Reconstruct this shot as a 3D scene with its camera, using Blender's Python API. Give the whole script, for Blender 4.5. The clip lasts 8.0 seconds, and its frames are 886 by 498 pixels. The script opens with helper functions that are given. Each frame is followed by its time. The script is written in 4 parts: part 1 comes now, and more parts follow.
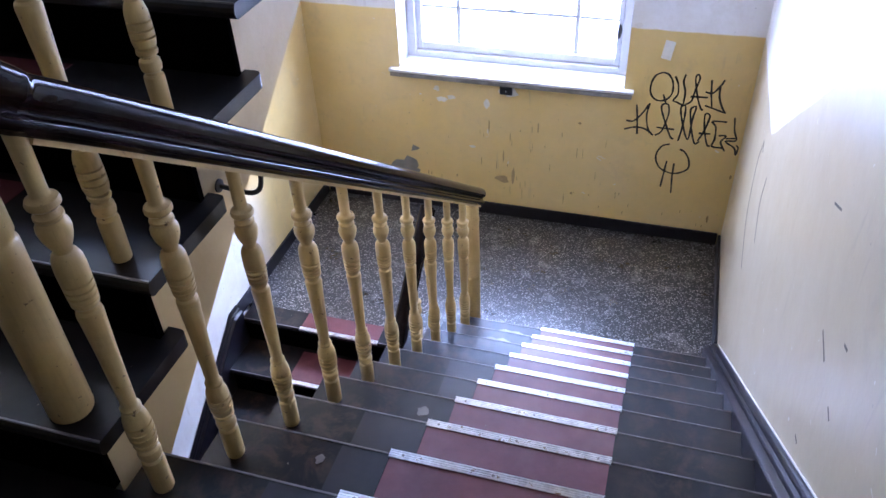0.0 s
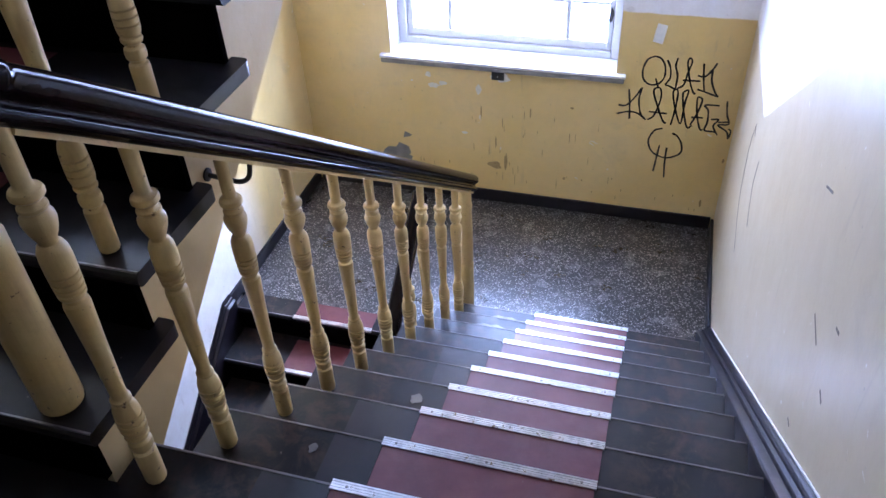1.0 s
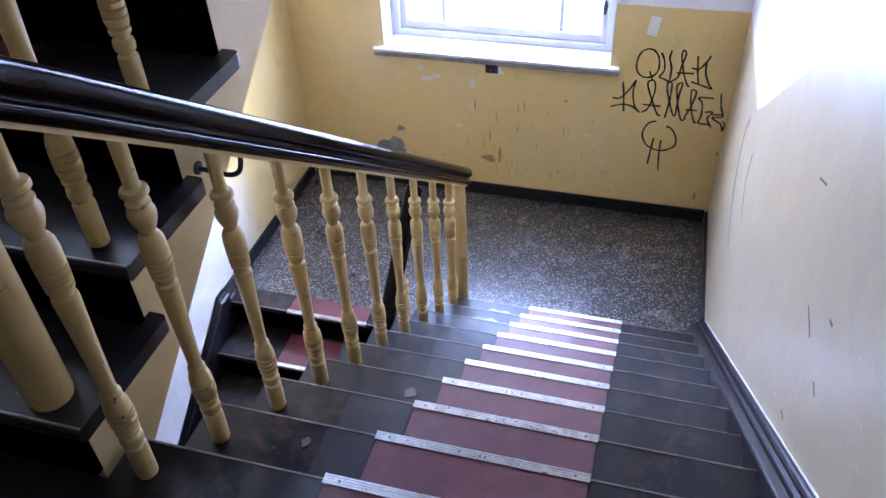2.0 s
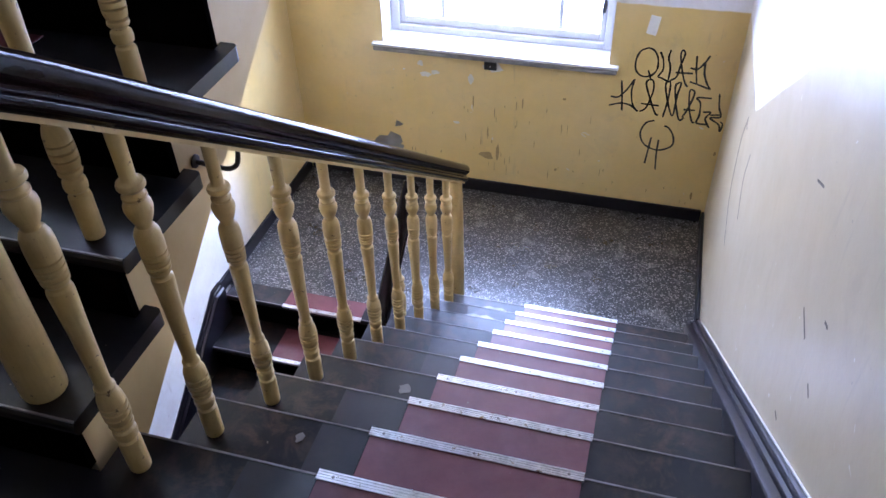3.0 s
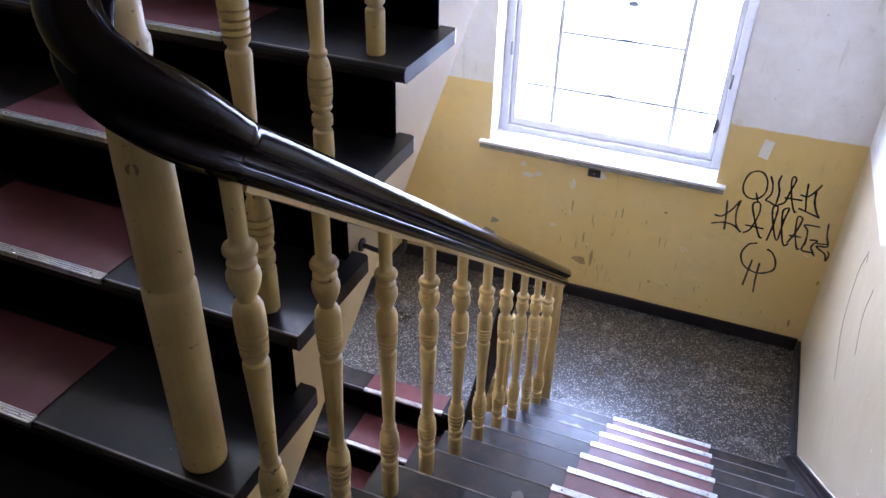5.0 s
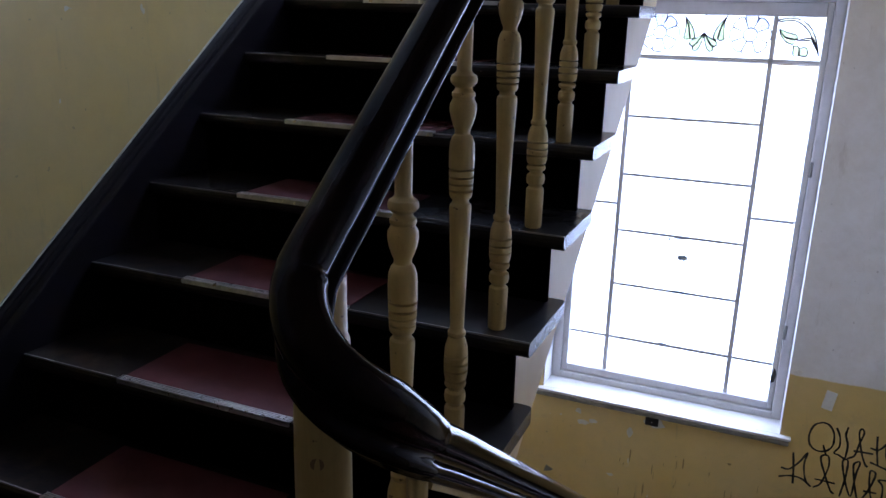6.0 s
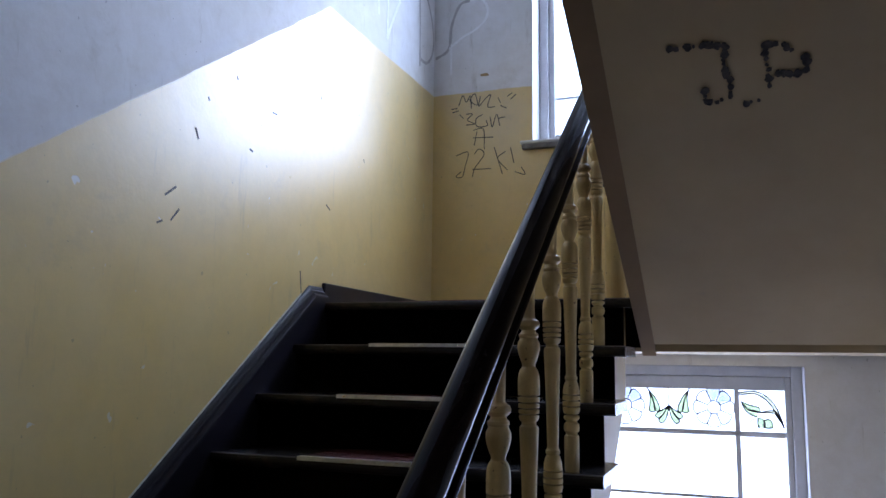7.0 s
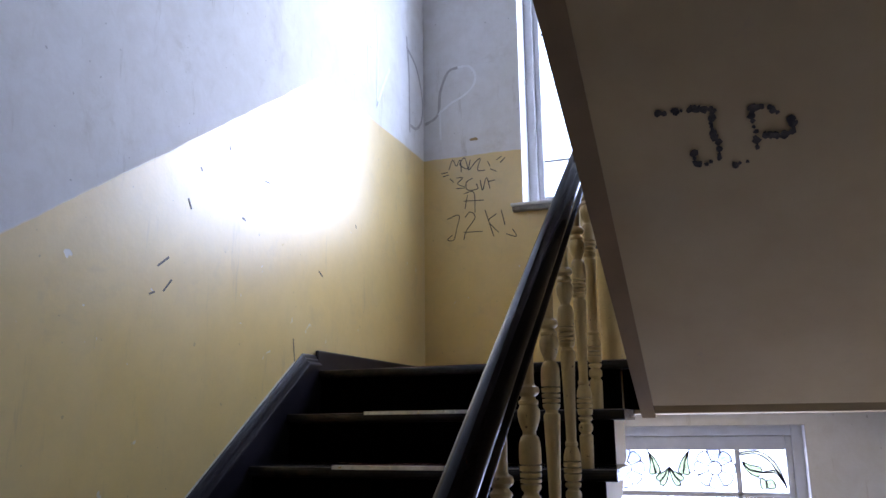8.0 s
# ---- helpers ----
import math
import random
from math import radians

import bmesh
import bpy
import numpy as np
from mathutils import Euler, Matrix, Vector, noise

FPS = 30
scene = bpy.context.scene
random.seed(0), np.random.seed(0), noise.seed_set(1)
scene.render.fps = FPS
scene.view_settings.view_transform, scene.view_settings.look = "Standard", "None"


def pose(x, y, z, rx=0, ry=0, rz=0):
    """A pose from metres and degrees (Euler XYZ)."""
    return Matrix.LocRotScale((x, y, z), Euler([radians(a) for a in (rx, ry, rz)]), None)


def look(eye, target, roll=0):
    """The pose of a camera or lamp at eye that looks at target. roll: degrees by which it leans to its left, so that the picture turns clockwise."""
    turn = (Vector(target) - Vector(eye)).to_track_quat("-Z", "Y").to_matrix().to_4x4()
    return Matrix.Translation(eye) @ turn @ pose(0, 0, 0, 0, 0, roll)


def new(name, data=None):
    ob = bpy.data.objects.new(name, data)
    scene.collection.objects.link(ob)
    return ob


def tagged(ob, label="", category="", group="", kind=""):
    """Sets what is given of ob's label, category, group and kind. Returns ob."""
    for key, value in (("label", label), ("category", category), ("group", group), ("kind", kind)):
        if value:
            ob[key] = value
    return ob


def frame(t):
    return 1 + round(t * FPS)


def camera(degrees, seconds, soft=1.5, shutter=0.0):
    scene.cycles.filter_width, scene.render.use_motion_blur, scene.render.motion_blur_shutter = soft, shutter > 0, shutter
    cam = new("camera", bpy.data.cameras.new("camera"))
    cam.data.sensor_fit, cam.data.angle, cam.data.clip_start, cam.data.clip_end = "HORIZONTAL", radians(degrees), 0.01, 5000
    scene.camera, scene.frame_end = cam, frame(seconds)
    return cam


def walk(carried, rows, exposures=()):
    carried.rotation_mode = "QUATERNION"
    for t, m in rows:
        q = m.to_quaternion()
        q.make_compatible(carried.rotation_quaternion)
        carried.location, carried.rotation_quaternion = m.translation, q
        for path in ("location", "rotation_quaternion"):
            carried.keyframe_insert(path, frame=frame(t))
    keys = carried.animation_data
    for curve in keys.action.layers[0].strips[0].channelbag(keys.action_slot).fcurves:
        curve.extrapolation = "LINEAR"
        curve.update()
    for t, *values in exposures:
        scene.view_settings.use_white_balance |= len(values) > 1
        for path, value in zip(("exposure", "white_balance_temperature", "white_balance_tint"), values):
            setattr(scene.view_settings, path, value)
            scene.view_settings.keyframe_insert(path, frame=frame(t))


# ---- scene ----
cam = camera(58.77, 8.0)
PATH = [
    (0, pose(-0.4554, -0.8042, 1.3231, 51.633, 0, 18.072) @ pose(0, 0, 0, 0, 0, -2.656)),
    (0.5, pose(-0.4523, -0.7980, 1.3186, 51.218, 0, 17.952) @ pose(0, 0, 0, 0, 0, -2.829)),
    (1, pose(-0.4505, -0.7947, 1.3186, 50.631, 0, 17.616) @ pose(0, 0, 0, 0, 0, -2.955)),
    (1.5, pose(-0.4474, -0.7908, 1.3116, 50.368, 0, 17.356) @ pose(0, 0, 0, 0, 0, -3.125)),
    (3, pose(-0.4501, -0.7851, 1.3110, 49.881, 0, 16.805) @ pose(0, 0, 0, 0, 0, -1.842)),
    (3.5, pose(-0.4549, -0.7899, 1.3183, 49.929, 0, 16.832) @ pose(0, 0, 0, 0, 0, -1.499)),
    (4, pose(-0.4613, -0.7894, 1.3181, 50.230, 0, 17.134) @ pose(0, 0, 0, 0, 0, -0.617)),
    (4.2, pose(-0.4787, -0.7880, 1.3128, 50.446, 0, 17.588) @ pose(0, 0, 0, 0, 0, 0.511)),
    (5.3, pose(-0.7827, -0.8781, 1.3253, 59.562, 0, 22.216) @ pose(0, 0, 0, 0, 0, 1.371)),
    (5.5, pose(-0.8408, -0.8979, 1.3415, 61.674, 0, 22.320) @ pose(0, 0, 0, 0, 0, 1.371)),
    (5.9, pose(-0.9093, -0.9225, 1.3869, 70.600, 0, 22.758) @ pose(0, 0, 0, 0, 0, 1.961)),
    (6, pose(-0.9086, -0.9249, 1.4074, 73.259, 0, 23.059) @ pose(0, 0, 0, 0, 0, 1.326)),
    (6.2, pose(-0.9120, -0.9213, 1.4422, 78.774, 0, 23.377) @ pose(0, 0, 0, 0, 0, 2.032)),
    (6.3, pose(-0.9251, -0.9243, 1.4505, 82.005, 0, 23.214) @ pose(0, 0, 0, 0, 0, 1.472)),
    (6.5, look((-0.943, -0.904, 1.501), (-1.725, 0.934, 1.406), 1.9)),
    (6.8, pose(-0.9820, -0.8760, 1.5480, 95.000, 0, 21.500) @ pose(0, 0, 0, 0, 0, 1.000)),
    (7, pose(-0.9960, -0.8690, 1.5720, 97.915, 0, 20.480) @ pose(0, 0, 0, 0, 0, 0.640)),
    (7.5, pose(-0.9980, -0.8735, 1.5862, 100.800, 0, 19.870) @ pose(0, 0, 0, 0, 0, -0.331)),
    (8, pose(-1.0100, -0.8690, 1.5863, 102.360, 0, 19.760) @ pose(0, 0, 0, 0, 0, -0.681)),
]
walk(cam, PATH, exposures=[(0.0, 0.70, 5280, 20), (1.5, 0.70, 5280, 19.5), (3.0, 0.70, 5420, 19.5), (4.2, 0.70, 5550, 20), (5.5, 0.40, 5800, 16), (6.2, -1.25, 5750, 14), (6.5, -1.5, 5700, 14), (7.0, -1.12, 5750, 14), (7.5, -1.12, 5850, 15), (8.0, -0.84, 6080, 17.5)])
SUN_POWER, WINDOW_POWER, UPPER_POWER = 1.4, 120.0, 205.0

# ---- light ----
world = bpy.data.worlds.new("sky")
scene.world = world
world.use_nodes = True
_wn = world.node_tree
_sky = _wn.nodes.new("ShaderNodeTexSky")
_sky.sky_type = "NISHITA"
_sky.sun_disc = False
_sky.sun_elevation = radians(24)
_sky.sun_rotation = radians(39)
_wn.links.new(_sky.outputs["Color"], _wn.nodes["Background"].inputs["Color"])
_wn.nodes["Background"].inputs["Strength"].default_value = 0.1

sun = new("sun", bpy.data.lights.new("sun", "SUN"))
sun.data.energy, sun.data.angle, sun.data.color = SUN_POWER, radians(18), (1.0, 0.98, 0.96)
sun.matrix_world = look((0, 0, 0), (-0.62, -0.78, -0.46))


def window_light(name, z, power, tone):
    lamp = bpy.data.lights.new(name, "AREA")
    lamp.shape, lamp.size, lamp.size_y = "RECTANGLE", 1.34, 2.3
    lamp.energy, lamp.color = power, tone
    ob = new(name, lamp)
    ob.matrix_world = look((-1.374, 3.82, z), (-1.374, 0, z))
    return ob


window_light("window_light_lower", 0.37, WINDOW_POWER, (0.61, 0.71, 1.0))
window_light("window_light_upper", 3.97, UPPER_POWER, (0.60, 0.725, 1.0))

# ---- sizes of the stairwell ----
RISE, RUN = 0.18, 0.245
XL, XR = -2.664, 0.0          # left and right wall
YW, YB = 3.409, -2.4          # window wall and back wall
WALL = 0.45
ZLOW, ZTOP = -3.6, 5.5
LAND = -1.8                   # half landing below, another at +1.8
WX0, WX1 = -2.055, -0.692       # window opening
WZ0, WZ1 = -0.80, 1.552
STOREY = 3.6


SLOPE = RISE / RUN
XB, XU = -1.30, -1.447        # lines of the lower and the upper balustrade


# ---- materials ----
class Tree:
    def __init__(self, name):
        self.mat = bpy.data.materials.new(name)
        self.mat.use_nodes = True
        self.t = self.mat.node_tree
        self.b = self.t.nodes["Principled BSDF"]
        self.pos = None

    def link(self, a, b):
        self.t.links.new(a, b)

    def node(self, kind, **kw):
        n = self.t.nodes.new(kind)
        for k, v in kw.items():
            n.inputs[k].default_value = v
        return n

    def world_xyz(self):
        g = self.t.nodes.new("ShaderNodeNewGeometry")
        s = self.t.nodes.new("ShaderNodeSeparateXYZ")
        self.link(g.outputs["Position"], s.inputs[0])
        return s.outputs

    def world_pos(self):
        return self.t.nodes.new("ShaderNodeNewGeometry").outputs["Position"]

    def noise(self, vec, scale, detail=4.0, rough=0.6, dist=0.0):
        n = self.node("ShaderNodeTexNoise", Scale=scale, Detail=detail, Roughness=rough, Distortion=dist)
        self.link(vec, n.inputs["Vector"])
        return n.outputs["Fac"]

    def math(self, op, a, b=0.0, c=None, clamp=False):
        n = self.t.nodes.new("ShaderNodeMath")
        n.operation, n.use_clamp = op, clamp
        for i, v in enumerate((a, b) if c is None else (a, b, c)):
            if isinstance(v, (int, float)):
                n.inputs[i].default_value = v
            else:
                self.link(v, n.inputs[i])
        return n.outputs[0]

    def step(self, v, lo, hi):
        n = self.t.nodes.new("ShaderNodeMapRange")
        n.clamp = True
        n.inputs["From Min"].default_value, n.inputs["From Max"].default_value = lo, hi
        self.link(v, n.inputs["Value"])
        return n.outputs["Result"]

    def mix(self, fac, a, b, mode="MIX"):
        n = self.t.nodes.new("ShaderNodeMix")
        n.data_type, n.blend_type = "RGBA", mode
        for slot, v in ((n.inputs[0], fac), (n.inputs[6], a), (n.inputs[7], b)):
            if isinstance(v, (int, float)):
                slot.default_value = v
            elif isinstance(v, tuple):
                slot.default_value = (*v, 1.0) if len(v) == 3 else v
            else:
                self.link(v, slot)
        return n.outputs[2]

    def base(self, c):
        if isinstance(c, tuple):
            self.b.inputs["Base Color"].default_value = (*c, 1)
        else:
            self.link(c, self.b.inputs["Base Color"])

    def set(self, name, v):
        if isinstance(v, (int, float)):
            self.b.inputs[name].default_value = v
        else:
            self.link(v, self.b.inputs[name])

    def bump(self, h, strength=0.2, dist=0.01):
        n = self.node("ShaderNodeBump", Strength=strength, Distance=dist)
        self.link(h, n.inputs["Height"])
        self.link(n.outputs["Normal"], self.b.inputs["Normal"])


YELLOW, OFFWHITE = (0.70, 0.505, 0.17), (0.82, 0.81, 0.80)


def wall_paint(name, side):
    """Oil-painted ochre dado under off-white distemper, with an edge that follows the flights; worn and scuffed."""
    m = Tree(name)
    p = m.world_pos()
    x, y, z = m.world_xyz()
    wob = m.math("MULTIPLY", m.math("SUBTRACT", m.noise(p, 6, 3), 0.5), 0.02)
    zz = m.math("ADD", z, wob)
    low = m.math("MINIMUM", m.math("ADD", m.math("MULTIPLY", y, SLOPE), -1.93), -0.43)
    if side == "right":
        edge = m.math("MINIMUM", m.math("MAXIMUM", m.math("ADD", m.math("MULTIPLY", y, -SLOPE), 1.325), -0.43), 1.4)
        white = m.step(m.math("SUBTRACT", zz, edge), -0.004, 0.004)
    else:
        edge = m.math("MINIMUM", m.math("MAXIMUM", m.math("ADD", m.math("MULTIPLY", y, 0.69), 1.685), 1.4), 3.14)
        high = m.step(m.math("SUBTRACT", zz, edge), -0.004, 0.004)
        above = m.step(m.math("SUBTRACT", zz, low), -0.004, 0.004)
        cap = m.math("MINIMUM", m.math("ADD", m.math("MULTIPLY", y, 0.714), -0.1), 1.7)
        under = m.step(m.math("SUBTRACT", cap, zz), -0.004, 0.004)
        white = m.math("MAXIMUM", high, m.math("MULTIPLY", above, under))
        # strip beside the flight below the half landing: daylight there painted in as white
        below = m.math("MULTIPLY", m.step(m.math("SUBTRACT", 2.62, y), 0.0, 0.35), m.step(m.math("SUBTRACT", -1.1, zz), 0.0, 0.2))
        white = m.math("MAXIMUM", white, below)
    blotch = m.noise(p, 1.7, 5, 0.62)
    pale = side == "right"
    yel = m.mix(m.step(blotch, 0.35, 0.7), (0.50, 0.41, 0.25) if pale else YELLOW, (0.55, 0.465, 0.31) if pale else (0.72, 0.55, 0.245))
    whi = m.mix(m.step(blotch, 0.35, 0.7), OFFWHITE, (0.75, 0.74, 0.71))
    c = m.mix(white, yel, whi)
    # scuffs running down, grime and flaked spots
    st = m.node("ShaderNodeMapping", Scale=(15.0, 15.0, 2.0))
    m.link(p, st.inputs["Vector"])
    streak = m.step(m.noise(st.outputs[0], 1.0, 5, 0.7), 0.61, 0.78)
    c = m.mix(m.math("MULTIPLY", streak, 0.5), c, (0.30, 0.24, 0.16))
    grime = m.step(m.noise(p, 3.3, 7, 0.72, 0.4), 0.58, 0.82)
    c = m.mix(m.math("MULTIPLY", grime, 0.5), c, (0.36, 0.30, 0.20))
    mottle = m.step(m.noise(p, 8.5, 6, 0.75, 0.3), 0.4, 0.75)
    c = m.mix(m.math("MULTIPLY", mottle, 0.22), c, (0.40, 0.33, 0.21))
    chip = m.step(m.noise(p, 17, 2, 0.5, 0.6), 0.735, 0.76)
    c = m.mix(m.math("MULTIPLY", chip, 0.75), c, (0.72, 0.70, 0.66))
    fleck = m.step(m.noise(p, 42, 1, 0.5), 0.765, 0.79)
    c = m.mix(m.math("MULTIPLY", fleck, 0.35), c, (0.16, 0.13, 0.10))
    m.base(c)
    m.set("Roughness", m.math("ADD", m.math("ADD", 0.26, m.math("MULTIPLY", m.noise(p, 9, 4), 0.16)), m.math("MULTIPLY", white, 0.35)))
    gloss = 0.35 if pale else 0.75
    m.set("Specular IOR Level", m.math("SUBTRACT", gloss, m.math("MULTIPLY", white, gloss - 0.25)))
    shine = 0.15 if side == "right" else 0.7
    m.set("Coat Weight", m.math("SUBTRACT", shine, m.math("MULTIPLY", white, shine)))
    m.set("Coat Roughness", m.math("ADD", 0.24, m.math("MULTIPLY", m.noise(p, 5, 4), 0.14)))
    h = m.math("ADD", m.math("MULTIPLY", m.noise(p, 5, 4), 1.0), m.math("MULTIPLY", m.noise(p, 70, 3), 0.12))
    h = m.math("SUBTRACT", h, m.math("MULTIPLY", chip, 0.25))
    m.bump(h, 0.22, 0.015)
    return m.mat


def painted(name, a, b, rough=0.4, wear=(0.3, 0.24, 0.17), amount=0.5, scale=8.0, bump=0.15, coat=0.0):
    """Paint with blotches, worn spots and fine relief."""
    m = Tree(name)
    p = m.world_pos()
    c = m.mix(m.step(m.noise(p, scale, 5), 0.35, 0.68), a, b)
    w = m.step(m.noise(p, scale * 4.3, 6, 0.7, 0.5), 0.63, 0.74)
    c = m.mix(m.math("MULTIPLY", w, amount), c, wear)
    m.base(c)
    m.set("Roughness", m.math("ADD", rough, m.math("MULTIPLY", m.noise(p, scale * 2, 3), 0.15)))
    m.set("Coat Weight", coat)
    m.bump(m.math("SUBTRACT", m.noise(p, scale * 9, 4), m.math("MULTIPLY", w, 0.4)), bump, 0.006)
    return m.mat


def turned_paint(name):
    """Old ochre gloss paint on turned wood: brush streaks, grime, chips down to the dark wood."""
    m = Tree(name)
    p = m.world_pos()
    c = m.mix(m.step(m.noise(p, 9, 5), 0.35, 0.68), (0.57, 0.40, 0.145), (0.62, 0.455, 0.19))
    st = m.node("ShaderNodeMapping", Scale=(140.0, 140.0, 9.0))
    m.link(p, st.inputs["Vector"])
    g = m.noise(st.outputs[0], 1.0, 5, 0.65, 0.2)
    c = m.mix(m.math("MULTIPLY", m.step(g, 0.45, 0.78), 0.3), c, (0.36, 0.24, 0.085))
    d = m.step(m.noise(p, 17, 6, 0.72, 0.6), 0.5, 0.76)
    c = m.mix(m.math("MULTIPLY", d, 0.3), c, (0.30, 0.20, 0.09))
    k = m.step(m.noise(p, 62, 4, 0.6), 0.665, 0.70)
    c = m.mix(m.math("MULTIPLY", k, 0.85), c, (0.10, 0.055, 0.025))
    m.base(c)
    m.set("Roughness", m.math("ADD", 0.30, m.math("MULTIPLY", m.noise(p, 20, 4), 0.25)))
    m.set("Coat Weight", 0.15)
    m.bump(m.math("SUBTRACT", m.math("MULTIPLY", g, 0.5), k), 0.2, 0.004)
    return m.mat


def wood_dark(name, a, b, rough=0.3, spec=0.5, bump=0.06, wear=0.2, uneven=0.2):
    """Dark lacquered wood with grain along the flight."""
    m = Tree(name)
    p = m.world_pos()
    st = m.node("ShaderNodeMapping", Scale=(60.0, 6.0, 30.0))
    m.link(p, st.inputs["Vector"])
    g = m.noise(st.outputs[0], 1.0, 6, 0.6, 0.3)
    c = m.mix(m.step(g, 0.3, 0.7), a, b)
    w = m.step(m.noise(p, 30, 5, 0.7), 0.66, 0.74)
    c = m.mix(m.math("MULTIPLY", w, wear), c, (0.05, 0.035, 0.028))
    m.base(c)
    m.set("Roughness", m.math("ADD", rough, m.math("MULTIPLY", m.noise(p, 24, 4), uneven)))
    m.set("Specular IOR Level", spec)
    m.bump(m.math("ADD", m.math("MULTIPLY", g, bump * 10), m.math("MULTIPLY", m.noise(p, 60, 2, 0.5), 0.12)), 0.05, 0.003)
    return m.mat


def lino(name, a, b, worn, rough=0.32, trodden=(), spec=0.2):
    """Old polished floor covering: mottled, with rust-brown worn stains and scratches."""
    m = Tree(name)
    p = m.world_pos()
    o = m.t.nodes.new("ShaderNodeObjectInfo")
    c = m.mix(m.step(m.noise(p, 7, 6, 0.65), 0.32, 0.70), a, b)
    w = m.step(m.noise(p, 4.6, 6, 0.68, 0.5), 0.46, 0.84)
    c = m.mix(m.math("MULTIPLY", w, 0.4), c, worn)
    if trodden:
        sp = m.t.nodes.new("ShaderNodeSeparateXYZ")
        m.link(p, sp.inputs[0])
        near = None
        for x in trodden:
            d = m.math("SUBTRACT", 1.0, m.step(m.math("ABSOLUTE", m.math("SUBTRACT", sp.outputs[0], x), 0.0), 0.03, 0.19))
            near = d if near is None else m.math("MAXIMUM", near, d)
        z = m.math("MULTIPLY", near, m.step(m.noise(p, 11, 7, 0.72, 0.4), 0.46, 0.66))
        c = m.mix(m.math("MULTIPLY", z, 0.5), c, (0.10, 0.058, 0.028))
    s = m.step(m.noise(p, 70, 3, 0.5), 0.76, 0.80)
    c = m.mix(m.math("MULTIPLY", s, 0.6), c, (0.32, 0.26, 0.2))
    c = m.mix(m.math("MULTIPLY", o.outputs["Random"], 0.25), c, b)
    m.base(c)
    m.set("Roughness", m.math("ADD", rough, m.math("MULTIPLY", m.noise(p, 13, 5), 0.22)))
    m.set("Coat Weight", 1.0)
    m.set("Coat IOR", 1.34)
    m.set("Specular IOR Level", spec)
    m.set("Coat Roughness", m.math("ADD", 0.11, m.math("MULTIPLY", m.noise(p, 9, 6, 0.7), 0.16)))
    m.bump(m.noise(p, 26, 5, 0.65), 0.08, 0.006)
    return m.mat


def terrazzo(name):
    m = Tree(name)
    p = m.world_pos()
    v = m.node("ShaderNodeTexVoronoi", Scale=112.0, Randomness=1.0)
    m.link(p, v.inputs["Vector"])
    sep = m.t.nodes.new("ShaderNodeSeparateColor")
    m.link(v.outputs["Color"], sep.inputs[0])
    pick = m.step(sep.outputs[0], 0.42, 0.48)
    chip = m.math("MULTIPLY", m.math("SUBTRACT", 1.0, m.step(v.outputs["Distance"], 0.42, 0.56)), pick)
    tone = m.mix(sep.outputs[1], (0.035, 0.034, 0.033), (0.36, 0.345, 0.325))
    c = m.mix(m.step(m.noise(p, 3, 5), 0.3, 0.7), (0.014, 0.014, 0.015), (0.032, 0.031, 0.030))
    c = m.mix(chip, c, tone)
    d = m.step(m.noise(p, 2.2, 6, 0.7), 0.45, 0.75)
    c = m.mix(m.math("MULTIPLY", d, 0.45), c, (0.05, 0.045, 0.038))
    m.base(c)
    m.set("Roughness", m.math("ADD", 0.13, m.math("MULTIPLY", m.noise(p, 9, 5), 0.24)))
    m.set("Coat Weight", 0.9)
    m.set("Coat Roughness", m.math("ADD", 0.2, m.math("MULTIPLY", m.noise(p, 6, 5, 0.7), 0.2)))
    m.bump(m.noise(p, 40, 4), 0.05, 0.004)
    return m.mat


def metal(name, col, rough):
    m = Tree(name)
    p = m.world_pos()
    m.base(m.mix(m.step(m.noise(p, 30, 5, 0.7), 0.45, 0.75), col, tuple(v * 0.55 for v in col)))
    m.set("Metallic", 1.0)
    m.set("Roughness", m.math("ADD", rough, m.math("MULTIPLY", m.noise(p, 60, 4), 0.2)))
    return m.mat


def glass(name, col=(0.95, 0.97, 0.97), rough=0.12):
    m = Tree(name)
    p = m.world_pos()
    m.base(col)
    m.set("Transmission Weight", 1.0)
    m.set("Roughness", rough)
    m.set("IOR", 1.12)
    m.bump(m.noise(p, 30, 3), 0.05, 0.004)
    return m.mat


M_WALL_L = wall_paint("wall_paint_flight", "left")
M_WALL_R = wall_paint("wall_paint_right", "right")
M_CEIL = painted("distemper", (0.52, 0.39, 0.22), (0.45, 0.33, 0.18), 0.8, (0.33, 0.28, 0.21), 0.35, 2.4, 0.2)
M_STRING = painted("string_paint", (0.58, 0.42, 0.19), (0.64, 0.485, 0.245), 0.5, (0.40, 0.30, 0.16), 0.4, 5.0, 0.15)
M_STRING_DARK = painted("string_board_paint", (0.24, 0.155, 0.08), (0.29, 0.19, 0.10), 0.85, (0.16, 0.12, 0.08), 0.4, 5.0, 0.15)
M_BALUSTER = turned_paint("baluster_paint")
M_RAIL = wood_dark("rail_lacquer", (0.005, 0.003, 0.003), (0.009, 0.0045, 0.004), 0.08, 0.09, 0.0, 0.0, 0.05)
M_SKIRT = wood_dark("skirting_lacquer", (0.008, 0.0065, 0.009), (0.012, 0.0095, 0.0145), 0.30, 0.4, 0.0, 0.0, 0.08)
M_RISER = wood_dark("riser_lacquer", (0.0015, 0.0012, 0.0012), (0.003, 0.0023, 0.0023), 0.75, 0.0)
M_TREAD = lino("tread_brown", (0.003, 0.0022, 0.003), (0.009, 0.0062, 0.0075), (0.026, 0.016, 0.010), 0.40, (-0.27, -1.16, -2.46))
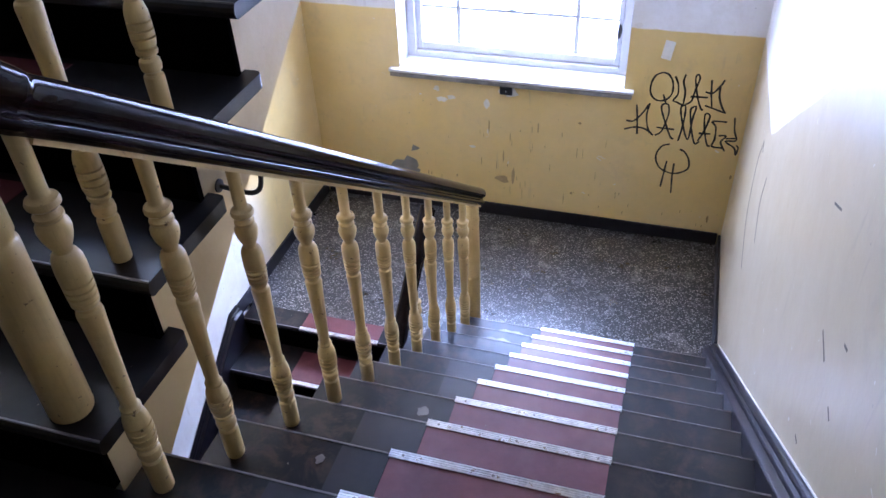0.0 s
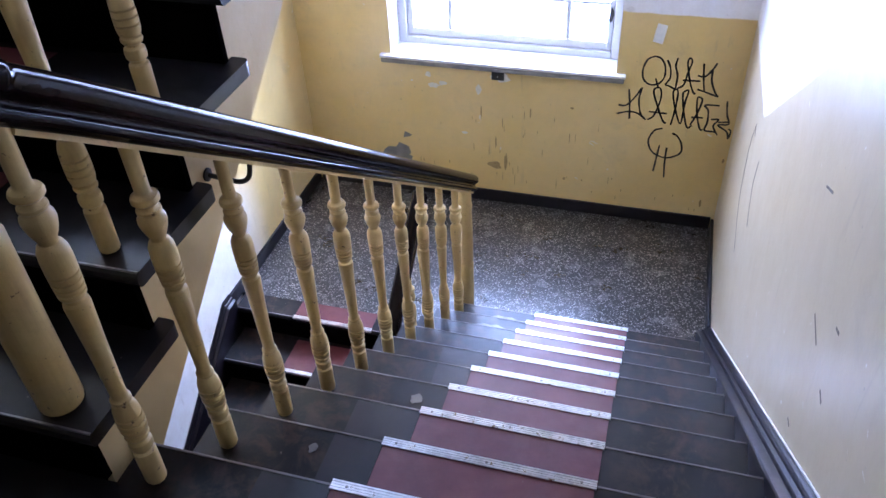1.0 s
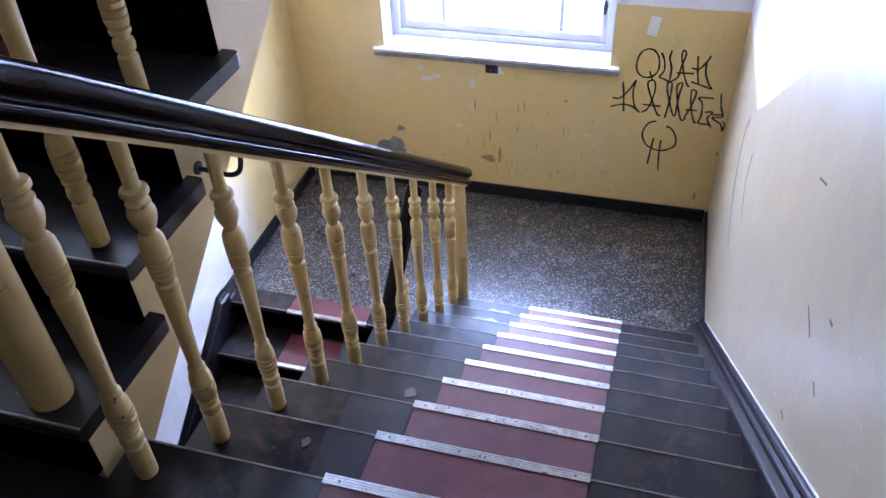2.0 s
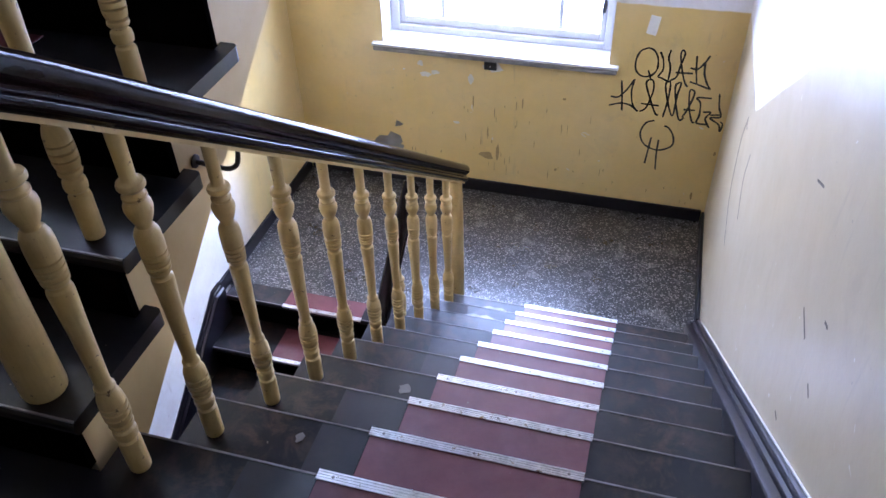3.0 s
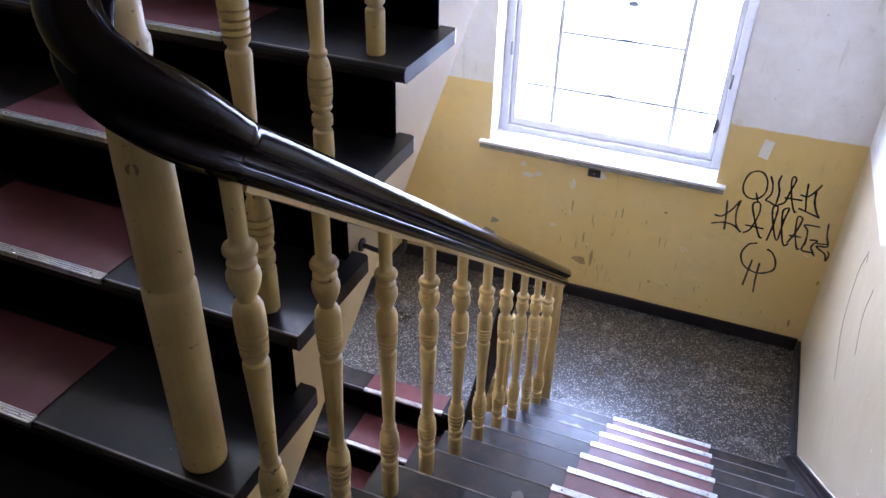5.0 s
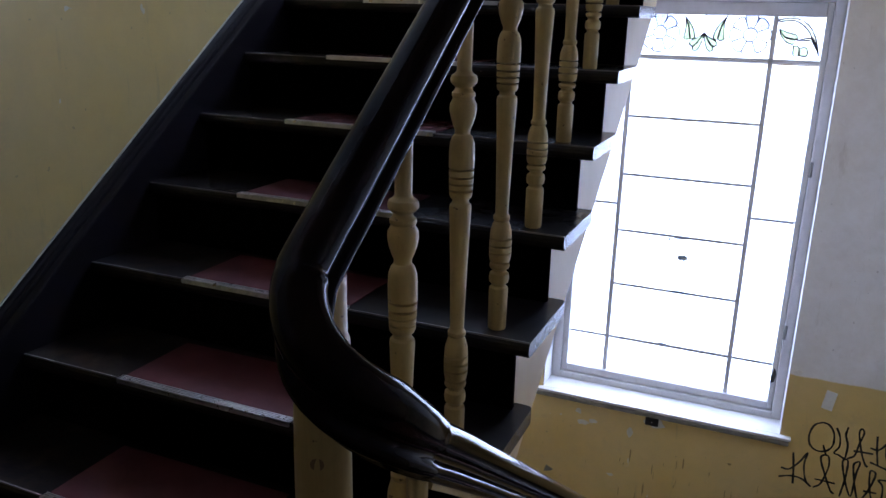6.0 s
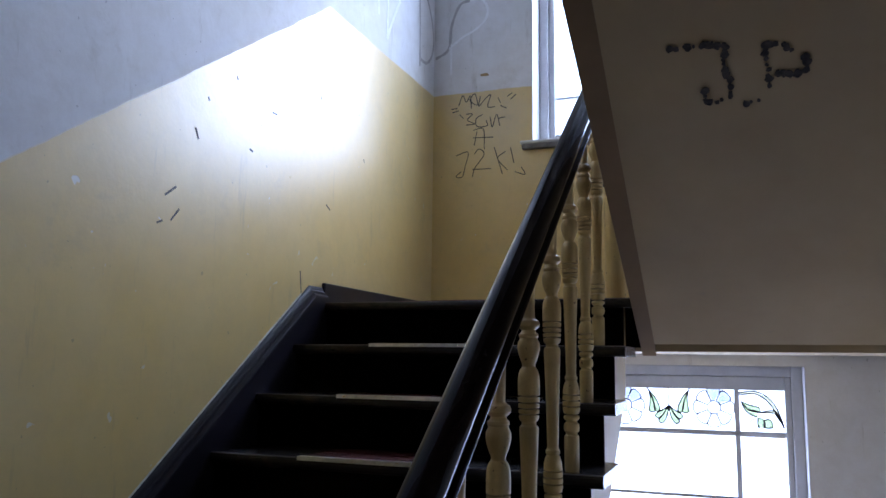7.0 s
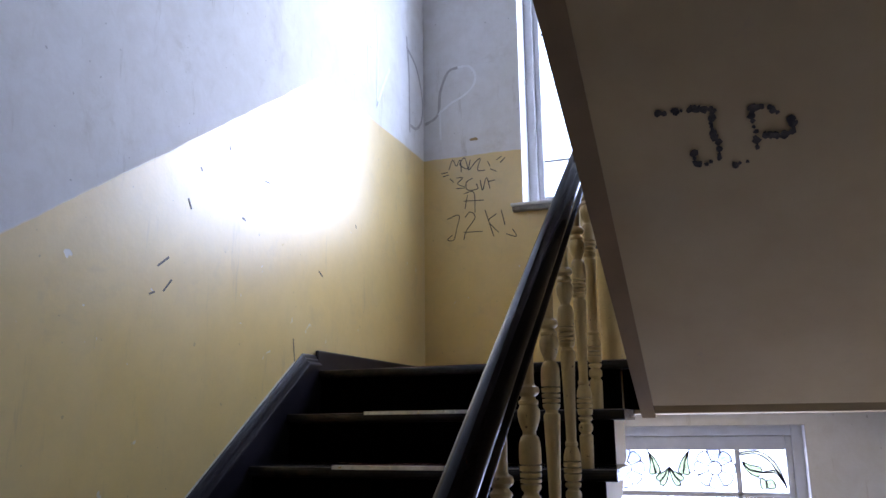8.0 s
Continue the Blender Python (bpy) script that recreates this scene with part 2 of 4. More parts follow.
M_RED = lino("tread_red", (0.085, 0.014, 0.018), (0.16, 0.036, 0.042), (0.19, 0.080, 0.078), 0.42, (), 0.45)
M_PATCH = lino("tread_patch", (0.009, 0.007, 0.008), (0.020, 0.016, 0.017), (0.04, 0.032, 0.028), 0.36, (), 0.3)
M_ARRIS = lino("tread_arris", (0.10, 0.085, 0.08), (0.27, 0.245, 0.235), (0.03, 0.022, 0.02), 0.25)
M_TERRAZZO = terrazzo("terrazzo")
# very dark brown for unseen surfaces, to cut light bounced back at the stairs
M_BACK = painted("unseen_dark_brown", (0.07, 0.048, 0.028), (0.095, 0.066, 0.04), 0.55, (0.1, 0.07, 0.045), 0.4, 3.0, 0.15)
M_ALU = metal("aluminium", (0.86, 0.86, 0.87), 0.2)
M_SCREW = metal("screw_steel", (0.35, 0.34, 0.33), 0.35)
M_IRON = metal("iron", (0.10, 0.09, 0.085), 0.45)
M_FRAME = painted("window_paint", (0.62, 0.61, 0.61), (0.54, 0.53, 0.53), 0.45, (0.25, 0.22, 0.18), 0.55, 11.0, 0.2)
M_SILL = painted("sill_paint", (0.72, 0.71, 0.68), (0.64, 0.63, 0.60), 0.35, (0.18, 0.16, 0.13), 0.5, 9.0, 0.2)
M_LIP = painted("sill_lip_paint", (0.16, 0.15, 0.14), (0.30, 0.28, 0.26), 0.5, (0.05, 0.045, 0.04), 0.8, 14.0, 0.3)
M_LEAD = painted("lead_came", (0.02, 0.02, 0.022), (0.035, 0.035, 0.04), 0.6, (0.09, 0.09, 0.09), 0.4, 30.0, 0.1)
M_GLASS = glass("obscured_glass")
M_GREEN = glass("green_glass", (0.23, 0.28, 0.15), 0.08)
M_BLUEGLASS = glass("pale_glass", (0.25, 0.29, 0.36), 0.08)
M_STRAW = glass("straw_glass", (0.26, 0.26, 0.18), 0.08)


# ---- builders ----
def mesh_object(name, bm, material, parent=None):
    me = bpy.data.meshes.new(name)
    bmesh.ops.recalc_face_normals(bm, faces=bm.faces)
    bm.to_mesh(me)
    bm.free()
    if material:
        me.materials.append(material)
    ob = new(name, me)
    if parent:
        ob.parent = parent
    return ob


def part(name, bm, material, parent, label=""):
    return tagged(mesh_object(name, bm, material, parent), label)


def box(x0, x1, y0, y1, z0, z1, bevel=0.0, bm=None, seg=2):
    own = bmesh.new()
    r = bmesh.ops.create_cube(own, size=1.0)
    bmesh.ops.scale(own, vec=(x1 - x0, y1 - y0, z1 - z0), verts=own.verts)
    bmesh.ops.translate(own, vec=((x0 + x1) / 2, (y0 + y1) / 2, (z0 + z1) / 2), verts=own.verts)
    if bevel:
        bmesh.ops.bevel(own, geom=own.edges[:], offset=bevel, segments=seg, affect="EDGES", profile=0.5)
    if bm is None:
        return own
    me = bpy.data.meshes.new("tmp")
    own.to_mesh(me)
    own.free()
    bm.from_mesh(me)
    bpy.data.meshes.remove(me)
    return bm


def prism(profile, place0, place1, bm=None):
    """A solid between two copies of a closed profile; each place maps a profile point to the world."""
    bm = bm or bmesh.new()
    a = [bm.verts.new(place0(p)) for p in profile]
    b = [bm.verts.new(place1(p)) for p in profile]
    bm.faces.new(a)
    bm.faces.new(b[::-1])
    n = len(profile)
    for i in range(n):
        j = (i + 1) % n
        bm.faces.new((a[j], a[i], b[i], b[j]))
    return bm


def lathe(profile, seg=20):
    """A turned solid round z from (radius, height) pairs."""
    bm = bmesh.new()
    rings = []
    for r, z in profile:
        rings.append([bm.verts.new((r * math.cos(2 * math.pi * i / seg), r * math.sin(2 * math.pi * i / seg), z)) for i in range(seg)])
    for a, b in zip(rings, rings[1:]):
        for i in range(seg):
            j = (i + 1) % seg
            bm.faces.new((a[i], a[j], b[j], b[i]))
    bm.faces.new(rings[0][::-1])
    bm.faces.new(rings[-1])
    return bm


def sweep(points, profile, up=(0, 0, 1), bm=None):
    """A profile (side, up) carried along a line of points; profile x is to the side, y upwards."""
    bm = bm or bmesh.new()
    pts = [Vector(p) for p in points]
    rings = []
    for i, p in enumerate(pts):
        t = (pts[min(i + 1, len(pts) - 1)] - pts[max(i - 1, 0)]).normalized()
        u = up[i] if isinstance(up, list) else Vector(up)
        s = t.cross(u).normalized()
        v = s.cross(t).normalized()
        rings.append([bm.verts.new(p + s * a + v * b) for a, b in profile])
    n = len(profile)
    for a, b in zip(rings, rings[1:]):
        for i in range(n):
            j = (i + 1) % n
            bm.faces.new((a[i], a[j], b[j], b[i]))
    bm.faces.new(rings[0][::-1])
    bm.faces.new(rings[-1])
    return bm


def spline(points, n=8):
    """A smooth line through the points."""
    p = [Vector(q) for q in points]
    p = [p[0] * 2 - p[1]] + p + [p[-1] * 2 - p[-2]]
    out = []
    for i in range(1, len(p) - 2):
        for k in range(n):
            t = k / n
            out.append(0.5 * (2 * p[i] + (p[i + 1] - p[i - 1]) * t + (2 * p[i - 1] - 5 * p[i] + 4 * p[i + 1] - p[i + 2]) * t * t + (3 * p[i] - p[i - 1] - 3 * p[i + 1] + p[i + 2]) * t ** 3))
    out.append(p[-2])
    return out


def thing(name, at, label, category, group="", kind=""):
    ob = new(name)
    ob.location = at
    ob.empty_display_size = 0.1
    return tagged(ob, label, category, group, kind)


def structure(name, bm, material, label, category):
    return tagged(mesh_object(name, bm, material), label, category, kind="structure")


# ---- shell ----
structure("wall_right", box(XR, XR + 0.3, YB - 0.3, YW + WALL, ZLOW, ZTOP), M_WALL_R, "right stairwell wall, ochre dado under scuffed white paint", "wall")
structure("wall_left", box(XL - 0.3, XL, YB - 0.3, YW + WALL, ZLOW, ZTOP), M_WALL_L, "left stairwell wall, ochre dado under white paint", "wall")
structure("wall_back", box(XL, XR, YB - 0.3, YB, ZLOW, ZTOP), M_BACK, "plain unseen wall closing the corridor, dark brown to cut bounced light", "wall")


def window_wall():
    bm = bmesh.new()
    y0, y1 = YW, YW + WALL
    box(XL, WX0, y0, y1, ZLOW, ZTOP, bm=bm)
    box(WX1, XR, y0, y1, ZLOW, ZTOP, bm=bm)
    zs = [ZLOW, WZ0, WZ1, WZ0 + STOREY, WZ1 + STOREY, ZTOP]
    for a, b in ((0, 1), (2, 3), (4, 5)):
        box(WX0, WX1, y0, y1, zs[a], zs[b], bm=bm)
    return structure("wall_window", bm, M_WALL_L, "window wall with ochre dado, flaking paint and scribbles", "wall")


window_wall()
# flat lid added out of view to close the shaft, kept dark against bounce
structure("ceiling", box(XL, XR, YB, YW, ZTOP - 0.1, ZTOP + 0.2), M_BACK, "plain unseen lid closing the stairwell, dark brown to cut bounced light", "ceiling")
structure("floor", box(XL, XR, YB, -0.108, -0.2, 0.0), M_TREAD, "worn dark brown floor of the corridor", "floor")
structure("floor_lower", box(XL, XR, YB, YW, ZLOW - 0.2, ZLOW), M_TERRAZZO, "dark speckled terrazzo floor below", "floor")
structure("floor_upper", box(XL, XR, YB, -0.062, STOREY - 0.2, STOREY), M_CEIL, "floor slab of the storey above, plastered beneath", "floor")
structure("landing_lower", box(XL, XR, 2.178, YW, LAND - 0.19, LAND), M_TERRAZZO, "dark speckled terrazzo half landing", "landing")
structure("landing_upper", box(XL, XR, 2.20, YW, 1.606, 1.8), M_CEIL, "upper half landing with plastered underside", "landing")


# ---- flights ----
_bm = lathe([(0.0036, 0.0), (0.0036, 0.0022), (0.002, 0.0030)], 10)
SCREW_MESH = bpy.data.meshes.new("screw")
_bm.to_mesh(SCREW_MESH)
_bm.free()
SCREW_MESH.materials.append(M_SCREW)


def name_low(label):
    return "beneath" in label


def flight(name, label, y_first, z_base, sg, xa, xb_of, red0, red1, skew=(0.0, 0.0), soffit=0.38, top=0.058, plain=False):
    """Ten rises with nine treads. y_first: first nose; sg: way of the climb along y; xa: wall side; xb_of(y): well side end of the treads."""
    st = thing(name, (xa, y_first, z_base), label, "staircase")
    inv = Matrix.Translation((-xa, -y_first, -z_base))
    sx = 1 if xb_of(y_first) > xa else -1

    def add(pname, bm, mat, parent=st, lab=""):
        bmesh.ops.transform(bm, matrix=inv, verts=bm.verts)
        return part(pname, bm, mat, parent, lab)

    # body: cut string and plastered soffit in one
    prof = []
    for i in range(1, 11):
        y = y_first + sg * RUN * (i - 1) + sg * 0.042
        prof.append((y, z_base + RISE * (i - 1) - 0.035))
        prof.append((y, z_base + RISE * i - 0.035))
    yl = y_first + sg * (RUN * 9 + (0.06 if sg < 0 else 0.10))
    prof.append((yl, z_base + RISE * 10 - 0.036))
    prof.append((yl, z_base + RISE * (yl - y_first) * sg / RUN + RISE - soffit))
    y0 = y_first + sg * 0.042
    prof.append((y0, z_base + RISE - soffit + SLOPE * 0.042))
    if prof[0][1] < prof[-1][1]:
        prof[-1] = (y0, prof[0][1] - 0.1)
    bm = prism(prof, lambda p: (xa + sx * 0.002, p[0], p[1]), lambda p: (xb_of(p[0]) - sx * 0.045, p[0], p[1]))
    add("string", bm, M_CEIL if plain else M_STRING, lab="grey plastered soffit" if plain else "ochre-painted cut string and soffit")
    for i in range(1, 11):
        yn, zt = y_first + sg * RUN * (i - 1), z_base + RISE * i
        # riser, set back under the nose
        ya, yb = sorted((yn + sg * 0.024, yn + sg * 0.041))
        bm = bmesh.new()
        prism([(ya, zt - RISE + 0.001), (yb, zt - RISE + 0.001), (yb, zt - 0.036), (ya, zt - 0.036)],
              lambda p: (xa + sx * 0.004, p[0], p[1]), lambda p: (xb_of(p[0]) - sx * 0.040, p[0], p[1]), bm)
        add("riser", bm, M_RISER)
        # tread with a rounded nose, returned past the riser at the open end
        deep = RUN + (0.034 if sg < 0 else 0.064) if i < 10 else top
        nose = [(0.010 - 0.010 * math.cos(a), -0.018 + 0.018 * math.sin(a)) for a in [math.pi / 2 - math.pi * k / 6 for k in range(7)]]
        tp = [(yn + sg * a, zt + b) for a, b in nose] + [(yn + sg * deep, zt - 0.036), (yn + sg * deep, zt)]
        tp[0] = (yn + sg * 0.010, zt)
        bm = prism(tp, lambda p: (xa + sx * 0.03, p[0], p[1]), lambda p: (xb_of(yn + sg * 0.12), p[0], p[1]))
        xe, ye = xb_of(yn + sg * 0.12), yn + sg * deep
        corner = [e for e in bm.edges if all(abs(v.co.x - xe) < 1e-4 and abs(v.co.y - ye) < 1e-4 for v in e.verts)]
        if i < 10:
            bmesh.ops.bevel(bm, geom=corner, offset=0.016, segments=3, affect="EDGES", profile=0.5)
        tread = add("tread", bm, M_TREAD, lab="worn dark brown tread")
        k = 10 - i if sg < 0 else i
        r0, r1 = red0 + skew[0] * k, red1 + skew[1] * k
        depth = RUN - 0.002 if i < 10 else top
        ya, yb = sorted((yn + sg * 0.014, yn + sg * (depth if i < 10 else depth)))
        add("runner", box(r0, r1, ya, yb, zt + 0.0005, zt + 0.003), M_RED, tread, "dull red floor covering")
        if sg < 0 and not plain and i in (3, 5, 6, 8, 9, 10):
            wide = 0.12 + 0.03 * (i % 3)
            add("patch", box(r0 - wide, r0 - 0.003, ya, yb, zt + 0.0004, zt + 0.0018), M_PATCH, tread, "square of greyer covering")
        # pale worn arris either side of the edging
        if not plain:
            xe = xb_of(yn)
            for n0, n1 in ((xa + sx * 0.034, r1 + 0.005) if sx < 0 else (xa + sx * 0.034, r0 - 0.005), (r0 - 0.005, xe - sx * 0.002) if sx < 0 else (r1 + 0.005, xe - sx * 0.002)):
                n0, n1 = sorted((n0, n1))
                ya, yb = sorted((yn + sg * 0.006, yn + sg * 0.0105))
                add("arris", box(n0, n1, ya, yb, zt - 0.004, zt + 0.0012), M_ARRIS, tread, "pale worn edge")
        if i == 10 and sg > 0 and z_base > -1:
            continue
        # ribbed metal edging
        bm = bmesh.new()
        w = 0.019
        for a, b, h in ((-0.004, w, 0.0036), (-0.003, 0.001, 0.0056), (0.004, 0.007, 0.0052), (0.010, 0.013, 0.0052), (0.016, 0.019, 0.0056)):
            ya, yb = sorted((yn + sg * a, yn + sg * b))
            box(r0 - 0.004, r1 + 0.004, ya, yb, zt + 0.0008, zt + h, bm=bm)
        ya, yb = sorted((yn - sg * 0.004, yn + sg * 0.0))
        box(r0 - 0.004, r1 + 0.004, ya, yb, zt - 0.007, zt + 0.004, bm=bm)
        edging = add("edging", bm, M_ALU, tread, "ribbed aluminium edging")
        if plain or name_low(label):
            continue
        for q in (0.06, 0.5, 0.94):
            screw = new("screw", SCREW_MESH)
            screw.parent = tread
            screw.location = Vector((r0 + (r1 - r0) * q, yn + sg * 0.0085, zt + 0.0035)) - Vector((xa, y_first, z_base))
    return st


right = flight("staircase", "stair flight with dark treads, red runner and metal edging", 2.205, LAND, -1, -0.002, lambda y: -1.37, -0.949, -0.463, (0.005, 0.004), top=0.108)
up = flight("staircase", "dark stair flight climbing to the upper half landing", -0.133, 0.0, 1, XL + 0.002, lambda y: -1.35, -2.300, -1.816, (0.001, 0.001), soffit=0.42, top=0.12)
down = flight("staircase", "stair flight going down beneath the climbing flight", 2.041 - 9 * RUN, ZLOW, 1, XL + 0.002, lambda y: -1.44, -2.266, -1.80, top=0.137)
upper = flight("staircase", "next flight above with grey plastered underside", 2.205, 1.8, -1, -0.002, lambda y: -1.34 - 0.02 * (2.2 - y), -1.0, -0.47, soffit=0.378, plain=True)
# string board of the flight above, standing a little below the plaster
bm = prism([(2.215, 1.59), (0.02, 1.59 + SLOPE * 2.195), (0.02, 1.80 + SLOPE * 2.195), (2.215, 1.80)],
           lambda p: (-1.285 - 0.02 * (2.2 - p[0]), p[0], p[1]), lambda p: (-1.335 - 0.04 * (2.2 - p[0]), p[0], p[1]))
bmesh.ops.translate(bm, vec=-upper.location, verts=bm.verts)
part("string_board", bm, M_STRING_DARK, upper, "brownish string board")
structure("trim_upper", box(-1.392, -1.290, 2.176, 2.198, 1.62, 1.796), M_RISER, "dark fascia of the upper landing edge", "trim")


# ---- skirtings ----
SK_PROFILE = [(0.0, -0.60), (0.066, -0.60), (0.066, -0.050), (0.0635, -0.043), (0.058, -0.040), (0.040, -0.033), (0.0385, -0.041), (0.0365, -0.041), (0.035, -0.031), (0.033, -0.024), (0.023, -0.018),
              (0.022, -0.024), (0.020, -0.024), (0.0185, -0.015), (0.014, -0.006), (0.008, -0.001), (0.0, 0.0)]


def skirting(name, pts, side, label, low=-0.30):
    """A moulded board along a wall; its top edge runs through the points (y, z)."""
    bm = bmesh.new()
    prof = [(a * (1.0 if side < 0 else 0.6), max(b, low)) for a, b in SK_PROFILE]
    wall = XL if side > 0 else XR
    rings = [[bm.verts.new((wall + side * (a + 0.001), y, z + b)) for a, b in prof] for y, z in pts]
    for a, b in zip(rings, rings[1:]):
        for i in range(len(prof)):
            j = (i + 1) % len(prof)
            bm.faces.new((a[i], a[j], b[j], b[i]))
    bm.faces.new(rings[0][::-1])
    bm.faces.new(rings[-1])
    return structure(name, bm, M_SKIRT, label, "skirting")


def lower_nose(y):
    return -SLOPE * y


def upper_nose(y):
    return RISE + SLOPE * (y + 0.133)


skirting("baseboard_right", [(-0.12, 0.09), (-0.04, 0.09), (2.41, lower_nose(2.41) + 0.062), (2.415, lower_nose(2.41) + 0.062)], -1, "dark lacquered skirting board climbing along the flight", -0.36)
skirting("baseboard_left", [(-0.62, 0.09), (-0.455, 0.09), (2.0, 1.868), (2.105, 1.868)], 1, "dark lacquered skirting board along the climbing flight", -0.46)
skirting("baseboard_lower", [(0.0, -1.708 - SLOPE * 1.97), (1.97, -1.708), (2.05, -1.708)], 1, "dark lacquered skirting board along the lower flight", -0.42)


def flat_skirting(name, x0, x1, y0, y1, z):
    bm = box(x0, x1, y0, y1, z + 0.001, z + 0.088, 0.006)
    return structure(name, bm, M_SKIRT, "low dark painted skirting of the landing", "skirting")


for nm, z in (("lower", LAND), ("upper", 1.8)):
    flat_skirting("baseboard_window_" + nm, XL + 0.02, XR - 0.02, YW - 0.018, YW - 0.001, z)
    flat_skirting("baseboard_side_" + nm, XR - 0.018, XR - 0.001, 2.42, YW - 0.02, z)
    flat_skirting("baseboard_far_" + nm, XL + 0.001, XL + 0.018, 2.107 if z > 0 else 2.052, YW - 0.02, z)

# ---- balustrades ----
BALUSTER = [(0.0225, 0.0), (0.0240, 0.004), (0.0250, 0.105), (0.0240, 0.112), (0.0185, 0.117), (0.0190, 0.122), (0.0245, 0.127), (0.0262, 0.138), (0.0245, 0.150), (0.0180, 0.156), (0.0178, 0.160),
            (0.0240, 0.164), (0.0265, 0.170), (0.0250, 0.176), (0.0150, 0.179), (0.0255, 0.183), (0.0285, 0.196), (0.0288, 0.203), (0.0177, 0.2055), (0.0288, 0.208), (0.0290, 0.221), (0.0180, 0.2235), (0.0288, 0.226),
            (0.0285, 0.239), (0.0177, 0.2415), (0.0282, 0.244), (0.0270, 0.262), (0.0225, 0.279), (0.0180, 0.287), (0.0215, 0.292), (0.0215, 0.299), (0.0175, 0.304), (0.0165, 0.310),
            (0.0178, 0.37), (0.0205, 0.47), (0.0238, 0.555), (0.0252, 0.584), (0.0240, 0.592), (0.0190, 0.597), (0.0185, 0.604), (0.0235, 0.608), (0.0258, 0.614), (0.0262, 0.621), (0.0157, 0.6235), (0.0265, 0.626), (0.0270, 0.635),
            (0.0165, 0.6375), (0.0272, 0.640), (0.0276, 0.650), (0.0171, 0.6525), (0.0278, 0.655), (0.0282, 0.667), (0.0181, 0.6695), (0.0284, 0.672), (0.0286, 0.705), (0.0272, 0.725), (0.0225, 0.738), (0.0172, 0.744), (0.0172, 0.752),
            (0.0215, 0.762), (0.0268, 0.778), (0.0298, 0.794), (0.0290, 0.806), (0.0240, 0.815), (0.0232, 0.819), (0.0258, 0.823), (0.0255, 0.829), (0.0200, 0.834), (0.0180, 0.840), (0.0235, 0.844), (0.0290, 0.850),
            (0.0296, 0.857), (0.0270, 0.864), (0.0190, 0.869), (0.0162, 0.874), (0.0165, 0.92), (0.0175, 1.0)]
NEWEL = [(0.040, 0.0), (0.0415, 0.01), (0.0415, 0.20), (0.0425, 0.42), (0.0425, 0.445), (0.0385, 0.452), (0.0385, 0.460), (0.0415, 0.468), (0.0405, 0.70), (0.038, 0.86), (0.0405, 0.875), (0.0405, 0.895), (0.037, 0.905), (0.0365, 1.0)]
_half = [(0.020, 0.0), (0.022, 0.004), (0.030, 0.007), (0.0345, 0.012), (0.0350, 0.018), (0.032, 0.024), (0.0255, 0.028), (0.0225, 0.033), (0.0222, 0.039), (0.026, 0.043), (0.032, 0.047), (0.0350, 0.053), (0.0355, 0.062), (0.0335, 0.072), (0.028, 0.081), (0.020, 0.0868), (0.011, 0.0898), (0.004, 0.0906)]
RAIL = [(-a, b) for a, b in _half] + [(a, b) for a, b in reversed(_half)]

_bm = lathe(BALUSTER, 24)
for f_ in _bm.faces:
    f_.smooth = True
BAL_MESH = bpy.data.meshes.new("baluster")
_bm.to_mesh(BAL_MESH)
_bm.free()
BAL_MESH.materials.append(M_BALUSTER)
BAL_MESH.set_sharp_from_angle(angle=radians(32))
_bm = lathe(NEWEL, 32)
for f_ in _bm.faces:
    f_.smooth = True
NEWEL_MESH = bpy.data.meshes.new("newel_post")
_bm.to_mesh(NEWEL_MESH)
_bm.free()
NEWEL_MESH.materials.append(M_BALUSTER)
NEWEL_MESH.set_sharp_from_angle(angle=radians(45))


def turned(parent, name, mesh, x, y, z0, z1, girth=1.0, spin=0.0):
    ob = new(name, mesh)
    ob.parent = parent
    ob.location = Vector((x, y, z0)) - parent.location
    ob.rotation_euler = (0, 0, spin)
    ob.scale = (girth, girth, z1 - z0)
    return ob


def rail_under(y):
    return lower_nose(y) + 0.745


def up_under(y):
    return upper_nose(y) + 0.828


def smooth_part(ob, angle):
    for f_ in ob.data.polygons:
        f_.use_smooth = True
    ob.data.set_sharp_from_angle(angle=radians(angle))
    return ob


balu = thing("balustrade", (-1.438, -0.094, 0.18), "cream turned balusters under a dark lacquered handrail", "balustrade")
rnd = random.Random(4)
for k in range(10, 0, -1):
    y = RUN * (10 - k) - (0.076 if k == 10 else 0.097)
    if k > 1:
        turned(balu, "baluster", BAL_MESH, XB, y, RISE * (k - 10), rail_under(y) + 0.006, 0.90 + rnd.uniform(-0.03, 0.03), rnd.uniform(0, 6))
y = RUN * 9 - 0.099
turned(balu, "baluster", BAL_MESH, XB, y, RISE * -9, rail_under(y) + 0.006, 1.0, 1.0)
turned(balu, "newel_post", NEWEL_MESH, XB - 0.01, 2.311, LAND + 0.001, rail_under(2.311) + 0.006, 0.95)
turned(balu, "newel_post", NEWEL_MESH, -1.454, -0.068, 0.18, up_under(-0.068) + 0.01, 1.02)
for j in range(2, 10):
    y = -0.133 + RUN * (j - 1) + 0.062
    turned(balu, "baluster", BAL_MESH, XU, y, RISE * j, up_under(y) + 0.006, 0.85 + rnd.uniform(-0.03, 0.03), rnd.uniform(0, 6))
turned(balu, "newel_post", NEWEL_MESH, XU + 0.01, 2.26, 1.8, up_under(2.2), 0.95)

